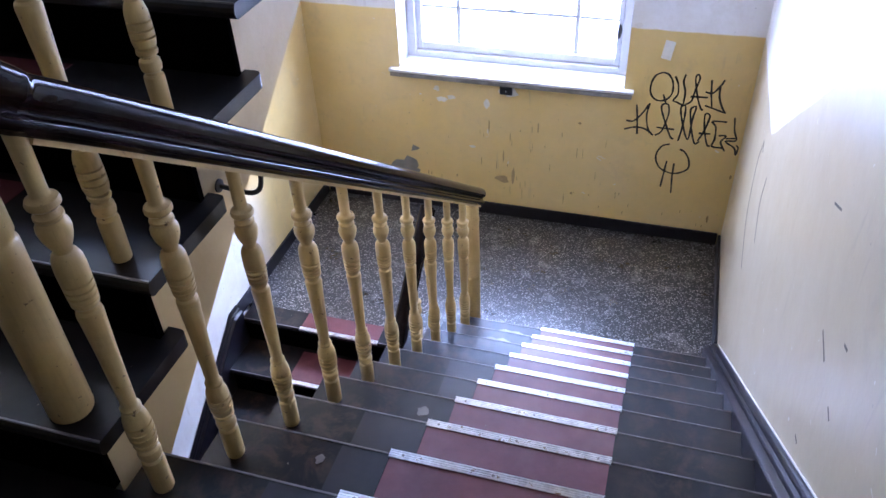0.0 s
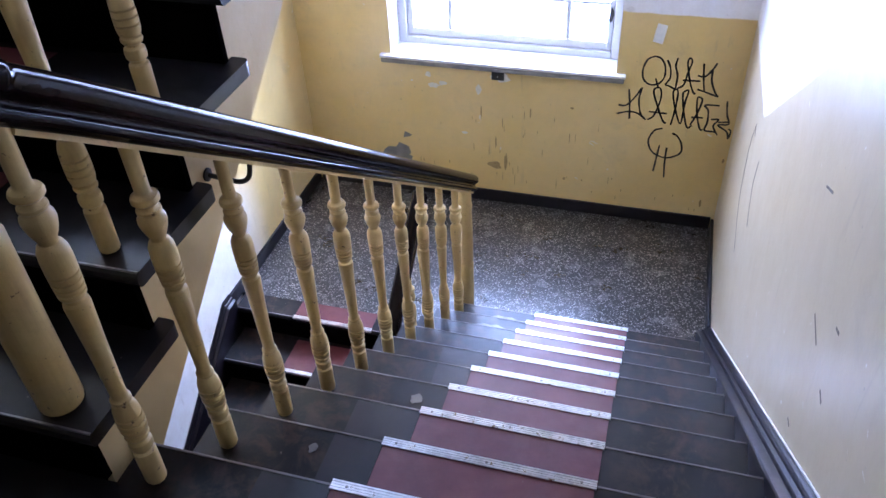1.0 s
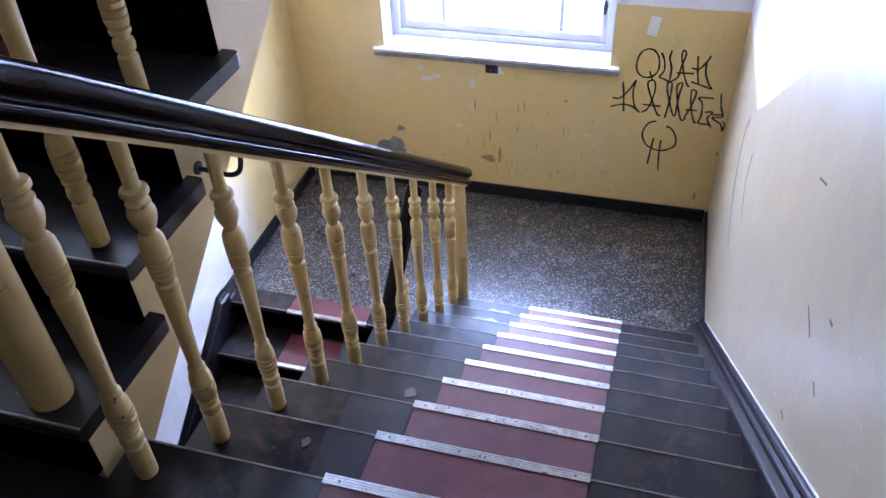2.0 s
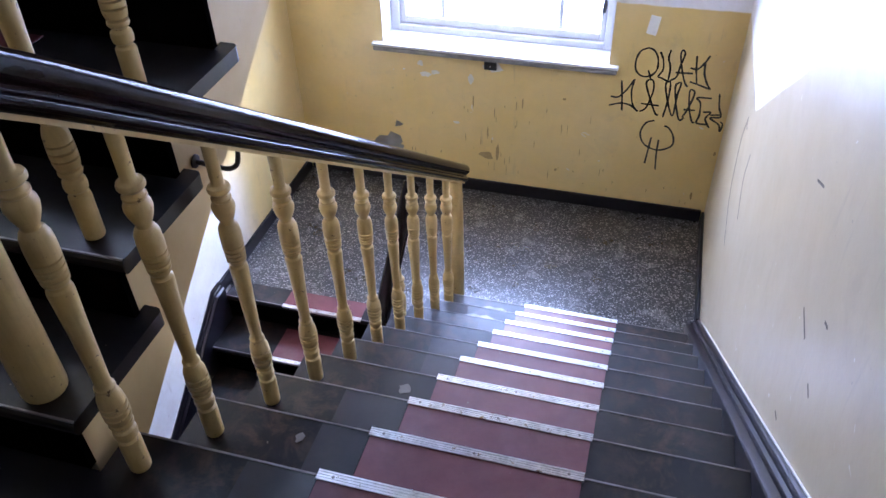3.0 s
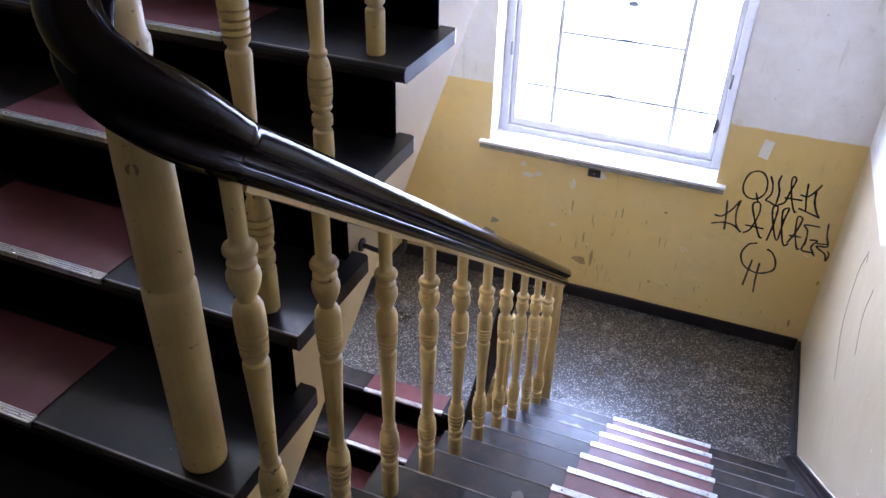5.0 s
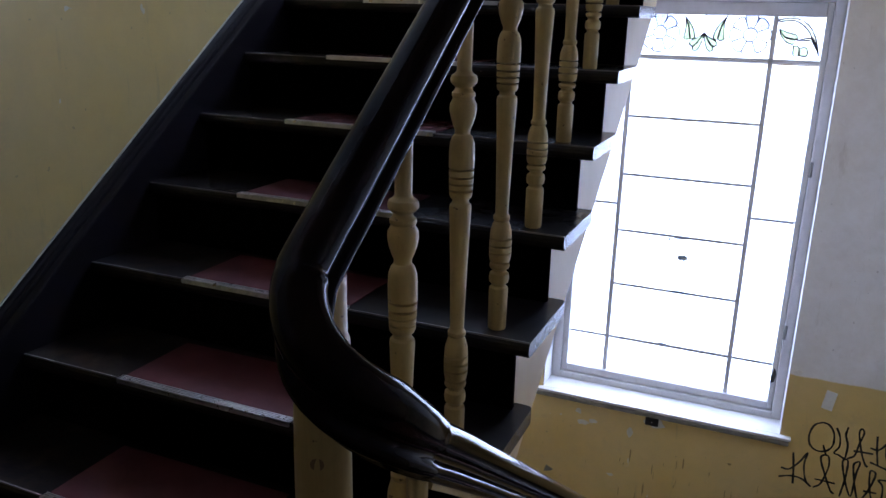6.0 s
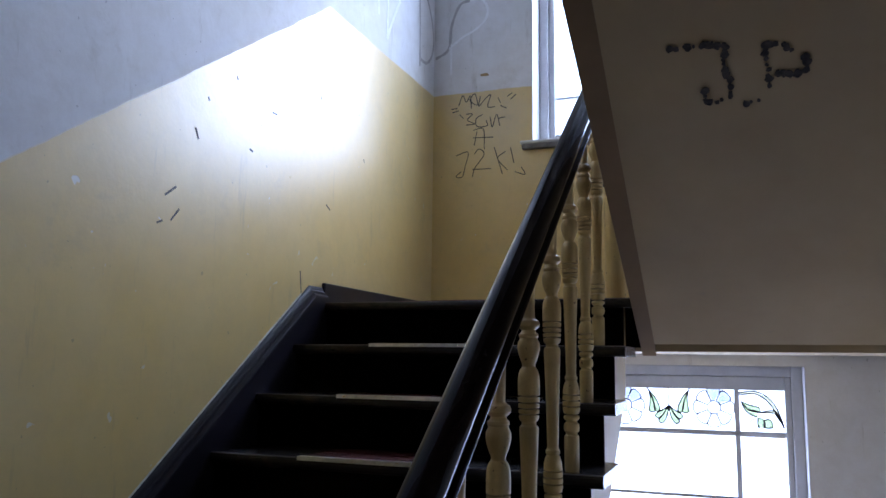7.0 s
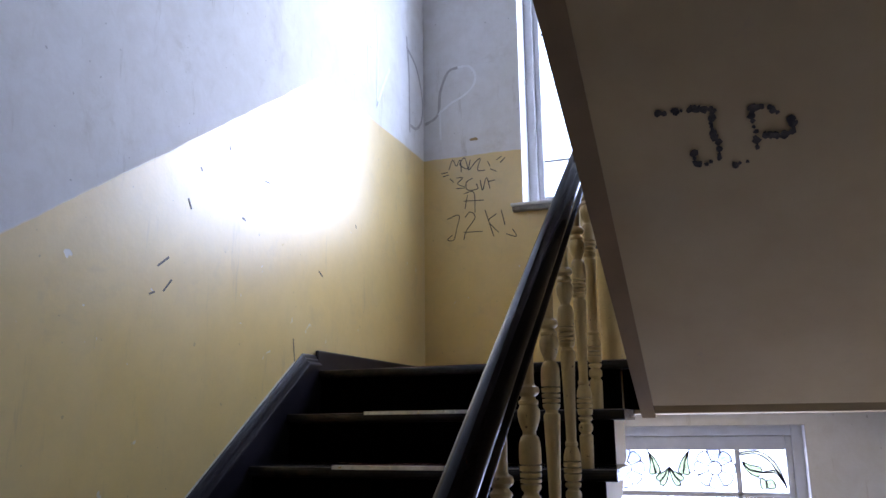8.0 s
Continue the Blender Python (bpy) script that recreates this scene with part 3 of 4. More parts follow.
# one handrail: up from the landing, round above the newel and on with the next flight
line = [(XB, y, rail_under(y), 0.97) for y in (2.392, 2.3, 2.0, 1.6, 1.2, 0.8, 0.5, 0.3, 0.15, 0.02)]
mid, rad = (XB + XU) / 2, (XB - XU) / 2
for q in range(0, 13):
    a = math.pi * q / 12
    e = q / 12
    line.append((mid + rad * math.cos(a), -0.072 - 0.108 * math.sin(a), rail_under(-0.070) * (1 - e) + up_under(-0.070) * e, 0.97 + 0.16 * math.sin(a)))
line += [(XU, y, up_under(y), 0.97) for y in (0.02, 0.12, 0.4, 0.8, 1.3, 1.8, 2.27)]
cen = spline([p[:3] for p in line], 8)
size = [q.x for q in spline([(p[3], 0, 0) for p in line], 8)]


def rail_mesh(points, sizes, profile):
    bm = bmesh.new()
    rings = []
    for i, p in enumerate(points):
        t = (points[min(i + 1, len(points) - 1)] - points[max(i - 1, 0)]).normalized()
        s = t.cross(Vector((0, 0, 1))).normalized()
        v = s.cross(t).normalized()
        rings.append([bm.verts.new(p + s * a * sizes[i] + v * b * sizes[i]) for a, b in profile])
    for a, b in zip(rings, rings[1:]):
        for i in range(len(profile)):
            j = (i + 1) % len(profile)
            bm.faces.new((a[i], a[j], b[j], b[i]))
    bm.faces.new(rings[0][::-1])
    bm.faces.new(rings[-1])
    return bm


bm = rail_mesh(cen, size, RAIL)
bmesh.ops.translate(bm, vec=-balu.location, verts=bm.verts)
smooth_part(part("handrail", bm, M_RAIL, balu, "dark lacquered handrail with a worn shine"), 75)
# cream fillet let into the underside
FILLET = [(-0.018, -0.009), (0.018, -0.009), (0.018, 0.002), (-0.018, 0.002)]
bm = rail_mesh([q for q in cen if q.y > -0.07 and q.x > -1.31], [1.0] * len(cen), FILLET)
bmesh.ops.translate(bm, vec=-balu.location, verts=bm.verts)
part("fillet", bm, M_BALUSTER, balu, "cream-painted fillet under the rail")
bm = rail_mesh([q for q in cen if q.x < -1.444], [1.0] * len(cen), FILLET)
bmesh.ops.translate(bm, vec=-balu.location, verts=bm.verts)
part("fillet", bm, M_BALUSTER, balu, "cream-painted fillet under the rail")
# iron stays between the string and the balusters below
ROUND = [(0.006 * math.cos(a), 0.006 * math.sin(a)) for a in [math.pi * k / 5 for k in range(10)]]


def stay(y, z, parent):
    pts = spline([(-1.392, y, z), (-1.352, y + 0.008, z - 0.012), (-1.322, y + 0.014, z - 0.018), (-1.306, y + 0.022, z - 0.012), (-1.302, y + 0.030, z + 0.004), (-1.300, y + 0.034, rail_under(y + 0.034) + 0.004)], 6)
    bm = rail_mesh(pts, [1.0] * len(pts), ROUND)
    own = lathe([(0.016, 0.0), (0.016, 0.004), (0.010, 0.006)], 14)
    bmesh.ops.transform(own, matrix=Matrix.Translation((-1.394, y, z)) @ Matrix.Rotation(radians(90), 4, "Y"), verts=own.verts)
    me = bpy.data.meshes.new("tmp")
    own.to_mesh(me)
    own.free()
    bm.from_mesh(me)
    bpy.data.meshes.remove(me)
    bmesh.ops.translate(bm, vec=-parent.location, verts=bm.verts)
    return smooth_part(part("stay", bm, M_IRON, parent, "bent iron stay"), 50)


stay(0.462, 0.352, balu)
bm = sweep([(-1.447, 2.010, 2.215), (-1.400, 2.006, 2.200), (-1.338, 2.000, 2.196)], ROUND)
bmesh.ops.translate(bm, vec=-balu.location, verts=bm.verts)
smooth_part(part("stay", bm, M_IRON, balu, "straight iron stay"), 50)

# balustrade of the lower flight
low = thing("balustrade", (-1.475, 2.1, LAND), "cream turned balusters of the lower flight under a dark rail", "balustrade")
for i in range(0, 8):
    y = 2.041 - RUN * i + 0.054
    zt = LAND - RISE * i
    turned(low, "baluster", BAL_MESH, -1.475, y, zt, zt + 0.86, 1.0, rnd.uniform(0, 6))
bm = rail_mesh([Vector((-1.475, 2.14, LAND + 0.90)), Vector((-1.475, 1.2, LAND + 0.90 - SLOPE * 0.94)), Vector((-1.475, 0.4, LAND + 0.90 - SLOPE * 1.74))], [0.93] * 3, RAIL)
bmesh.ops.translate(bm, vec=-low.location, verts=bm.verts)
part("handrail", bm, M_RAIL, low, "dark lacquered handrail")

# ---- windows ----
GY = 3.631


def window(name, dz):
    w = tagged(new(name), "tall white-painted window with leaded obscured panes", "window", kind="structure")
    w.location = (-1.374, GY, WZ0 + dz)
    inv = Matrix.Translation(-w.location)

    def add(n, bm, mat, lab="", par=w):
        bmesh.ops.transform(bm, matrix=inv, verts=bm.verts)
        return part(n, bm, mat, par, lab)

    z0, z1 = WZ0 + dz, WZ1 + dz
    gx = [-1.963, -1.730, -1.012, -0.779]
    gz0, gz1 = -0.707 + dz, 1.424 + dz
    # fixed frame and sash
    for a in ((WX0 + 0.002, WX0 + 0.055, z0 + 0.002, z1 - 0.002), (WX1 - 0.055, WX1 - 0.002, z0 + 0.002, z1 - 0.002), (WX0 + 0.055, WX1 - 0.055, z1 - 0.055, z1 - 0.002), (WX0 + 0.055, WX1 - 0.055, z0 + 0.002, z0 + 0.045)):
        add("frame", box(a[0], a[1], GY - 0.05, GY + 0.04, a[2], a[3], 0.005), M_FRAME, "white-painted window frame")
    for a in ((WX0 + 0.056, gx[0], z0 + 0.046, z1 - 0.056), (gx[3], WX1 - 0.056, z0 + 0.046, z1 - 0.056), (gx[0], gx[3], gz1, z1 - 0.056), (gx[0], gx[3], z0 + 0.046, gz0)):
        add("sash", box(a[0], a[1], GY - 0.028, GY + 0.028, a[2], a[3], 0.006), M_FRAME, "white-painted sash")
    # transom under the coloured row and lead bars
    add("glazing_bar", box(gx[0], gx[3], GY - 0.016, GY + 0.012, 1.190 + dz, 1.212 + dz, 0.004), M_FRAME)
    for x in gx[1:3]:
        add("glazing_bar", box(x - 0.013, x + 0.013, GY - 0.016, GY + 0.010, gz0, gz1, 0.004), M_FRAME)
    for z in (0.868, 0.533, 0.198, -0.137):
        add("lead_bar", box(gx[1] + 0.010, gx[2] - 0.010, GY - 0.008, GY + 0.006, z + dz - 0.008, z + dz + 0.008, 0.003), M_FRAME)
    add("lead_bar", box(gx[1] + 0.010, gx[2] - 0.010, GY - 0.008, GY + 0.006, -0.482 + dz - 0.009, -0.482 + dz + 0.009, 0.002), M_FRAME)
    for i in (0, 2):
        for z in (0.355, -0.482):
            add("lead_bar", box(gx[i] + 0.001, gx[i + 1] - 0.010 if i == 0 else gx[i + 1] - 0.001, GY - 0.008, GY + 0.006, z + dz - 0.008, z + dz + 0.008, 0.002), M_FRAME)
    # panes
    def pane(xa, xb, za, zb, mat=M_GLASS):
        o = add("pane", box(xa, xb, GY + 0.0, GY + 0.004, za + dz, zb + dz), mat, "obscured white glass pane")
        o.visible_shadow = False
        return o
    zc = [-0.707, -0.482, -0.137, 0.198, 0.533, 0.868, 1.19]
    for a, b in zip(zc, zc[1:]):
        pane(gx[1] + 0.01, gx[2] - 0.01, a + 0.006, b - 0.006)
    for i in (0, 2):
        xa, xb = (gx[0], gx[1] - 0.01) if i == 0 else (gx[2] + 0.01, gx[3])
        for a, b in ((-0.707, -0.482), (-0.482, 0.355), (0.355, 1.19)):
            pane(xa, xb, a + 0.008, b - 0.008)
    for xa, xb in ((gx[0], gx[1] - 0.01), (gx[1] + 0.01, gx[2] - 0.01), (gx[2] + 0.01, gx[3])):
        pane(xa, xb, 1.212, 1.424)
    return w


window("window_1", 0.0)
window("window_2", STOREY)


def sill(name, dz):
    bm = box(WX0 - 0.062, WX1 + 0.056, YW - 0.045, YW - 0.002, WZ0 - 0.012 + dz, WZ0 + 0.006 + dz, 0.005, seg=2)
    box(WX0 + 0.002, WX1 - 0.002, YW - 0.004, GY - 0.052, WZ0 + 0.001 + dz, WZ0 + 0.006 + dz, bm=bm)
    ob = structure(name, bm, M_SILL, "white-painted window sill with a dark chipped edge", "window sill")
    part("lip", box(WX0 - 0.054, WX1 + 0.048, YW - 0.043, YW - 0.002, WZ0 - 0.042 + dz, WZ0 - 0.013 + dz, 0.006), M_LIP, ob, "dark chipped moulding")
    return ob


sill("sill_lower", 0.0)
sill("sill_upper", STOREY)


def reveal(name, dz):
    bm = bmesh.new()
    t = 0.003
    box(WX0, WX0 + t, YW + 0.001, GY - 0.051, WZ0 + dz, WZ1 + dz, bm=bm)
    box(WX1 - t, WX1, YW + 0.001, GY - 0.051, WZ0 + dz, WZ1 + dz, bm=bm)
    box(WX0, WX1, YW + 0.001, GY - 0.051, WZ1 - t + dz, WZ1 + dz, bm=bm)
    return structure(name, bm, M_FRAME, "white-painted window reveal", "reveal")


reveal("reveal_lower", 0.0)
reveal("reveal_upper", STOREY)


# ---- coloured glass in the top row of the windows ----
def plate(points, y, thick, bm=None):
    """A flat piece in the plane of a window or wall; points are (x, z)."""
    return prism(points, lambda p: (p[0], y, p[1]), lambda p: (p[0], y + thick, p[1]), bm)


def ribbon(points, width, place, bm=None, thick=0.0012, n=6):
    """A flat stroke through the points (u, v), laid on a surface by place(u, v, lift)."""
    bm = bm or bmesh.new()
    q = spline([(a, b, 0) for a, b in points], n) if len(points) > 2 else [Vector((a, b, 0)) for a, b in points]
    rows = []
    for i, p in enumerate(q):
        t = (q[min(i + 1, len(q) - 1)] - q[max(i - 1, 0)])
        t = t.normalized() if t.length > 1e-9 else Vector((1, 0, 0))
        s = Vector((-t.y, t.x, 0)) * width * 0.5 * (0.82 + 0.3 * noise.noise(Vector((p.x * 37, p.y * 37, 1.3))))
        rows.append([bm.verts.new(place(*(p + s).xy, 0.0004)), bm.verts.new(place(*(p - s).xy, 0.0004)), bm.verts.new(place(*(p - s).xy, thick)), bm.verts.new(place(*(p + s).xy, thick))])
    for a, b in zip(rows, rows[1:]):
        for i in range(4):
            j = (i + 1) % 4
            bm.faces.new((a[i], a[j], b[j], b[i]))
    bm.faces.new(rows[0][::-1])
    bm.faces.new(rows[-1])
    return bm


def petal(cx, cz, a, half, r0, r1):
    """Outline of one petal pointing to angle a."""
    pts = []
    for k, (r, w) in enumerate(((r0, 0.55), (0.5 * (r0 + r1), 0.85), (r1 * 0.93, 0.92), (r1, 0.5))):
        pts.append((r, -half * w))
    for r, w in ((r1, 0.5), (r1 * 0.93, 0.92), (0.5 * (r0 + r1), 0.85), (r0, 0.55)):
        pts.append((r, half * w))
    return [(cx + r * math.cos(a + w), cz + r * math.sin(a + w)) for r, w in pts]


def leaf(x0, z0, x1, z1, belly):
    """A pointed leaf from root to tip, bellied to one side."""
    d = Vector((x1 - x0, z1 - z0))
    s = Vector((-d.y, d.x))
    side = [(t, belly * math.sin(math.pi * t ** 0.8)) for t in (0.0, 0.15, 0.35, 0.55, 0.75, 0.9, 1.0)]
    out = [(x0 + d.x * t + s.x * w, z0 + d.y * t + s.y * w) for t, w in side]
    return out + [(x0 + d.x * t - s.x * w * 0.25, z0 + d.y * t - s.y * w * 0.25) for t, w in reversed(side[1:-1])]


def even_leaf(x0, z0, x1, z1, belly):
    """A pointed leaf, alike on both sides of its rib."""
    d = Vector((x1 - x0, z1 - z0))
    s = Vector((-d.y, d.x))
    side = [(t, belly * math.sin(math.pi * t ** 0.8)) for t in (0.0, 0.15, 0.35, 0.55, 0.75, 0.9, 1.0)]
    out = [(x0 + d.x * t + s.x * w, z0 + d.y * t + s.y * w) for t, w in side]
    return out + [(x0 + d.x * t - s.x * w, z0 + d.y * t - s.y * w) for t, w in reversed(side[1:-1])]


def coloured_row(win, dz):
    y = GY - 0.0035
    loc = win.location
    lead = lambda u, v, h: (u - loc.x, y - h * 2.5 - loc.y, v + dz - loc.z)

    def piece(name, pts, mat, lab):
        bm = plate(pts, y, 0.003)
        bmesh.ops.translate(bm, vec=-loc + Vector((0, 0, dz)), verts=bm.verts)
        o = part(name, bm, mat, win, lab)
        o.visible_shadow = False
        bm = ribbon(pts + [pts[0]], 0.0085, lead, n=2)
        part("came", bm, M_LEAD, win)

    zc = 1.330
    for cx in (-1.590, -1.128):
        for k in range(8):
            a = math.pi * k / 4
            bm = plate(petal(cx, zc, a, 0.3927, 0.034, 0.102), y, 0.003)
            bmesh.ops.translate(bm, vec=-loc + Vector((0, 0, dz)), verts=bm.verts)
            part("petal", bm, M_BLUEGLASS if k in (1, 2) else M_GLASS, win, "pale glass petal").visible_shadow = False
            ring = [(cx + r * math.cos(a + w), zc + r * math.sin(a + w)) for r, w in ((0.036, 0.3927), (0.086, 0.3927), (0.100, 0.29), (0.103, 0.0), (0.100, -0.29), (0.086, -0.3927))]
            part("came", ribbon(ring[:2], 0.0085, lead), M_LEAD, win)
            part("came", ribbon(ring[1:], 0.0085, lead, n=3), M_LEAD, win)
        piece("flower_centre", [(cx + 0.034 * math.cos(t), zc + 0.034 * math.sin(t)) for t in [math.pi * i / 8 for i in range(16)]], M_GLASS, "round white glass")

    def vein(points, width=0.009):
        part("came", ribbon(points, width, lead, n=4), M_LEAD, win)

    # tulip of four split leaves in the middle
    c = -1.359
    for m in (-1, 1):
        at = lambda *q: [(c + m * a, 1.33 + b) for a, b in q]
        piece("leaf", at((0.106, 0.088), (0.082, 0.062), (0.058, 0.024), (0.046, -0.014), (0.054, -0.030), (0.070, -0.028), (0.078, 0.010), (0.086, 0.045)), M_GREEN, "pale green glass leaf")
        piece("leaf", at((0.106, 0.088), (0.086, 0.045), (0.078, 0.010), (0.070, -0.028), (0.090, -0.034), (0.104, -0.026), (0.100, 0.010), (0.098, 0.050)), M_GREEN, "pale green glass leaf")
        piece("leaf", at((0.002, 0.004), (0.022, -0.014), (0.050, -0.030), (0.072, -0.046), (0.068, -0.062), (0.050, -0.066), (0.030, -0.045)), M_GREEN, "pale green glass leaf")
        piece("leaf", at((0.002, 0.004), (0.030, -0.045), (0.050, -0.066), (0.054, -0.084), (0.034, -0.092), (0.016, -0.070), (0.004, -0.030)), M_GREEN, "pale green glass leaf")
        vein(at((0.106, 0.088), (0.112, 0.094)))
        vein(at((0.104, -0.026), (0.130, -0.010)), 0.006)
        vein(at((0.054, -0.084), (0.060, -0.108)), 0.004)
    vein([(c, 1.334), (c, 1.424)], 0.006)
    for m, x0 in ((1, -0.995), (-1, -1.747)):
        at = lambda *q: [(x0 + m * a, 1.33 + b) for a, b in q]
        outer, inner = ((0.0, 0.082), (0.075, 0.090), (0.140, 0.058), (0.182, -0.006), (0.208, -0.098)), ((0.0, 0.068), (0.068, 0.076), (0.125, 0.046), (0.164, -0.008), (0.196, -0.070))
        piece("band", at(*outer, *inner[::-1]), M_STRAW, "straw-coloured glass band")
        piece("band", at((0.090, -0.022), (0.135, -0.008), (0.172, -0.014), (0.196, -0.060), (0.190, -0.064), (0.166, -0.026), (0.134, -0.020)), M_STRAW, "straw-coloured glass band")
        piece("leaf", at((0.004, 0.036), (0.046, 0.018), (0.090, 0.008), (0.096, -0.014), (0.084, -0.016), (0.036, -0.006)), M_GREEN, "pale green glass leaf")
        piece("leaf", at((0.004, 0.036), (0.036, -0.006), (0.084, -0.016), (0.078, -0.042), (0.044, -0.030), (0.014, 0.004)), M_GREEN, "pale green glass leaf")
        piece("leaf", at((0.082, -0.048), (0.108, -0.052), (0.114, -0.096), (0.084, -0.096)), M_GREEN, "pale green glass leaf")
        piece("leaf", at((0.112, -0.062), (0.130, -0.052), (0.150, -0.062), (0.152, -0.096), (0.114, -0.096)), M_GREEN, "pale green glass leaf")
        vein(at((0.016, -0.088), (0.080, -0.042)), 0.006)
        vein(at((0.082, -0.048), (0.130, -0.034), (0.168, -0.062), (0.180, -0.098)), 0.004)


for w_, dz in (("window_1", 0.0), ("window_2", STOREY)):
    coloured_row(bpy.data.objects[w_], dz)

# damage on the lower window: a hole in a pane, mended spots, splintered paint on the sash
win1 = bpy.data.objects["window_1"]


def on_window(name, bm, mat, lab):
    bmesh.ops.translate(bm, vec=-win1.location, verts=bm.verts)
    return part(name, bm, mat, win1, lab)


def blob(cx, cz, rx, rz, seed, n=14):
    r = random.Random(seed)
    return [(cx + rx * math.cos(2 * math.pi * i / n) * r.uniform(0.6, 1.15), cz + rz * math.sin(2 * math.pi * i / n) * r.uniform(0.6, 1.15)) for i in range(n)]


M_SMUDGE = painted("putty", (0.22, 0.27, 0.32), (0.30, 0.34, 0.38), 0.6, (0.12, 0.13, 0.15), 0.5, 20.0, 0.1)
on_window("hole", plate(blob(-1.335, 0.075, 0.034, 0.020, 3), GY - 0.006, 0.004), M_SMUDGE, "jagged grey hole in the pane")
for cx, cz, rx, rz, sd in ((-1.36, 0.192, 0.055, 0.007, 5), (-1.34, -0.132, 0.060, 0.008, 6), (-1.40, -0.470, 0.035, 0.008, 8), (-1.42, 0.183, 0.010, 0.010, 9)):
    on_window("putty", plate(blob(cx, cz, rx, rz, sd), GY - 0.012, 0.003), M_SMUDGE, "grey putty smear")
on_window("splinter", plate(blob(-0.765, -0.545, 0.014, 0.055, 11), GY - 0.034, 0.005), M_IRON, "dark splintered patch of the sash")
for z in (-0.30, 0.62):
    for x in (WX0 + 0.05, WX1 - 0.05):
        bm = lathe([(0.008, 0.0), (0.009, 0.004), (0.009, 0.076), (0.008, 0.08)], 12)
        bmesh.ops.translate(bm, vec=(x, GY - 0.056, z), verts=bm.verts)
        on_window("hinge", bm, M_LIP, "grey painted hinge")

# ---- marks on the walls ----
M_INK = painted("marker_ink", (0.012, 0.011, 0.012), (0.03, 0.028, 0.03), 0.5, (0.10, 0.08, 0.05), 0.35, 40.0, 0.05)
M_THIN_INK = painted("thin_ink", (0.05, 0.04, 0.03), (0.10, 0.08, 0.06), 0.6, (0.3, 0.22, 0.1), 0.5, 40.0, 0.05)
M_CHALK = painted("chalk", (0.92, 0.92, 0.92), (0.84, 0.84, 0.84), 0.9, (0.5, 0.48, 0.45), 0.4, 40.0, 0.05)
M_SMEAR = painted("pale_smear", (0.44, 0.42, 0.40), (0.56, 0.53, 0.50), 0.8, (0.66, 0.64, 0.6), 0.5, 30.0, 0.05)
M_SCUFF = painted("scuff_grey", (0.10, 0.085, 0.07), (0.20, 0.17, 0.13), 0.6, (0.5, 0.42, 0.3), 0.6, 40.0, 0.05)
M_GRIME = painted("wall_grime", (0.30, 0.205, 0.09), (0.42, 0.30, 0.14), 0.7, (0.55, 0.41, 0.18), 0.7, 60.0, 0.05)
M_SOOT = painted("soot", (0.035, 0.03, 0.028), (0.12, 0.10, 0.085), 0.9, (0.36, 0.31, 0.25), 0.75, 34.0, 0.05)
M_PLASTER = painted("bare_plaster", (0.20, 0.19, 0.17), (0.26, 0.25, 0.23), 0.85, (0.14, 0.13, 0.12), 0.5, 16.0, 0.3)
M_FLAKE = painted("flaked_white", (0.74, 0.72, 0.68), (0.64, 0.61, 0.56), 0.8, (0.55, 0.45, 0.28), 0.6, 30.0, 0.3)
M_PAPER = painted("paper", (0.74, 0.73, 0.70), (0.68, 0.67, 0.64), 0.8, (0.6, 0.58, 0.52), 0.3, 25.0, 0.1)
M_BLACK = painted("bakelite", (0.010, 0.010, 0.010), (0.02, 0.018, 0.018), 0.35, (0.05, 0.045, 0.04), 0.4, 30.0, 0.1)

# strokes of each letter in millimetres on its surface
TAG_WORDS = [
    ('Q', [[-490, -673, -529, -697, -548, -759, -538, -818, -499, -848, -452, -837, -426, -794, -430, -728, -457, -684, -490, -673], [-472, -807, -455, -852, -448, -869]]),
    ('U', [[-422, -690, -400, -737, -394, -796, -414, -839, -392, -847, -357, -865], [-368, -673, -373, -722, -356, -780, -357, -865]]),
    ('A', [[-347, -858, -315, -830, -304, -762, -290, -690, -304, -668, -312, -698, -288, -797, -261, -866, -245, -883], [-324, -804, -230, -800]]),
    ('H', [[-226, -693, -216, -777, -200, -859], [-238, -851, -193, -864, -120, -886], [-249, -768, -209, -770, -176, -725, -158, -685], [-176, -725, -169, -795, -142, -858, -120, -886]]),
    ('H', [[-611, -888, -598, -982, -589, -1080], [-661, -996, -618, -994, -575, -941, -539, -871], [-666, -1055, -603, -1034, -546, -1040, -497, -1076], [-539, -871, -548, -950, -530, -1037, -497, -1076]]),
    ('A', [[-486, -1075, -452, -1041, -428, -936, -434, -874, -454, -862, -472, -891, -437, -987, -398, -1072, -379, -1086], [-484, -1021, -383, -1023]]),
    ('M', [[-351, -1095, -339, -988, -338, -888, -347, -864, -365, -885, -339, -988, -298, -1079, -292, -944, -282, -869, -298, -867, -310, -897, -285, -1019, -257, -1099, -232, -1083]]),
    ('A', [[-243, -1081, -217, -1011, -200, -921, -214, -900, -228, -912, -215, -1010, -187, -1097, -169, -1107], [-243, -1030, -179, -1027]]),
    ('G', [[-102, -940, -180, -945, -158, -978, -151, -1053, -158, -1106, -103, -1111, -84, -1128, -115, -1074, -93, -1030, -133, -1032]]),
    ('E', [[-66, -907, -53, -990, -34, -1051, -90, -1064, -35, -1102, -22, -1146, -14, -1099, -28, -1082], [-93, -1046, -36, -1038]]),
    ('sign', [[-393, -1122, -438, -1144, -463, -1214, -436, -1285, -375, -1318, -319, -1314, -268, -1275, -272, -1214, -302, -1165, -332, -1149], [-395, -1238, -402, -1329, -409, -1426], [-351, -1250, -350, -1349, -341, -1461]]),
]
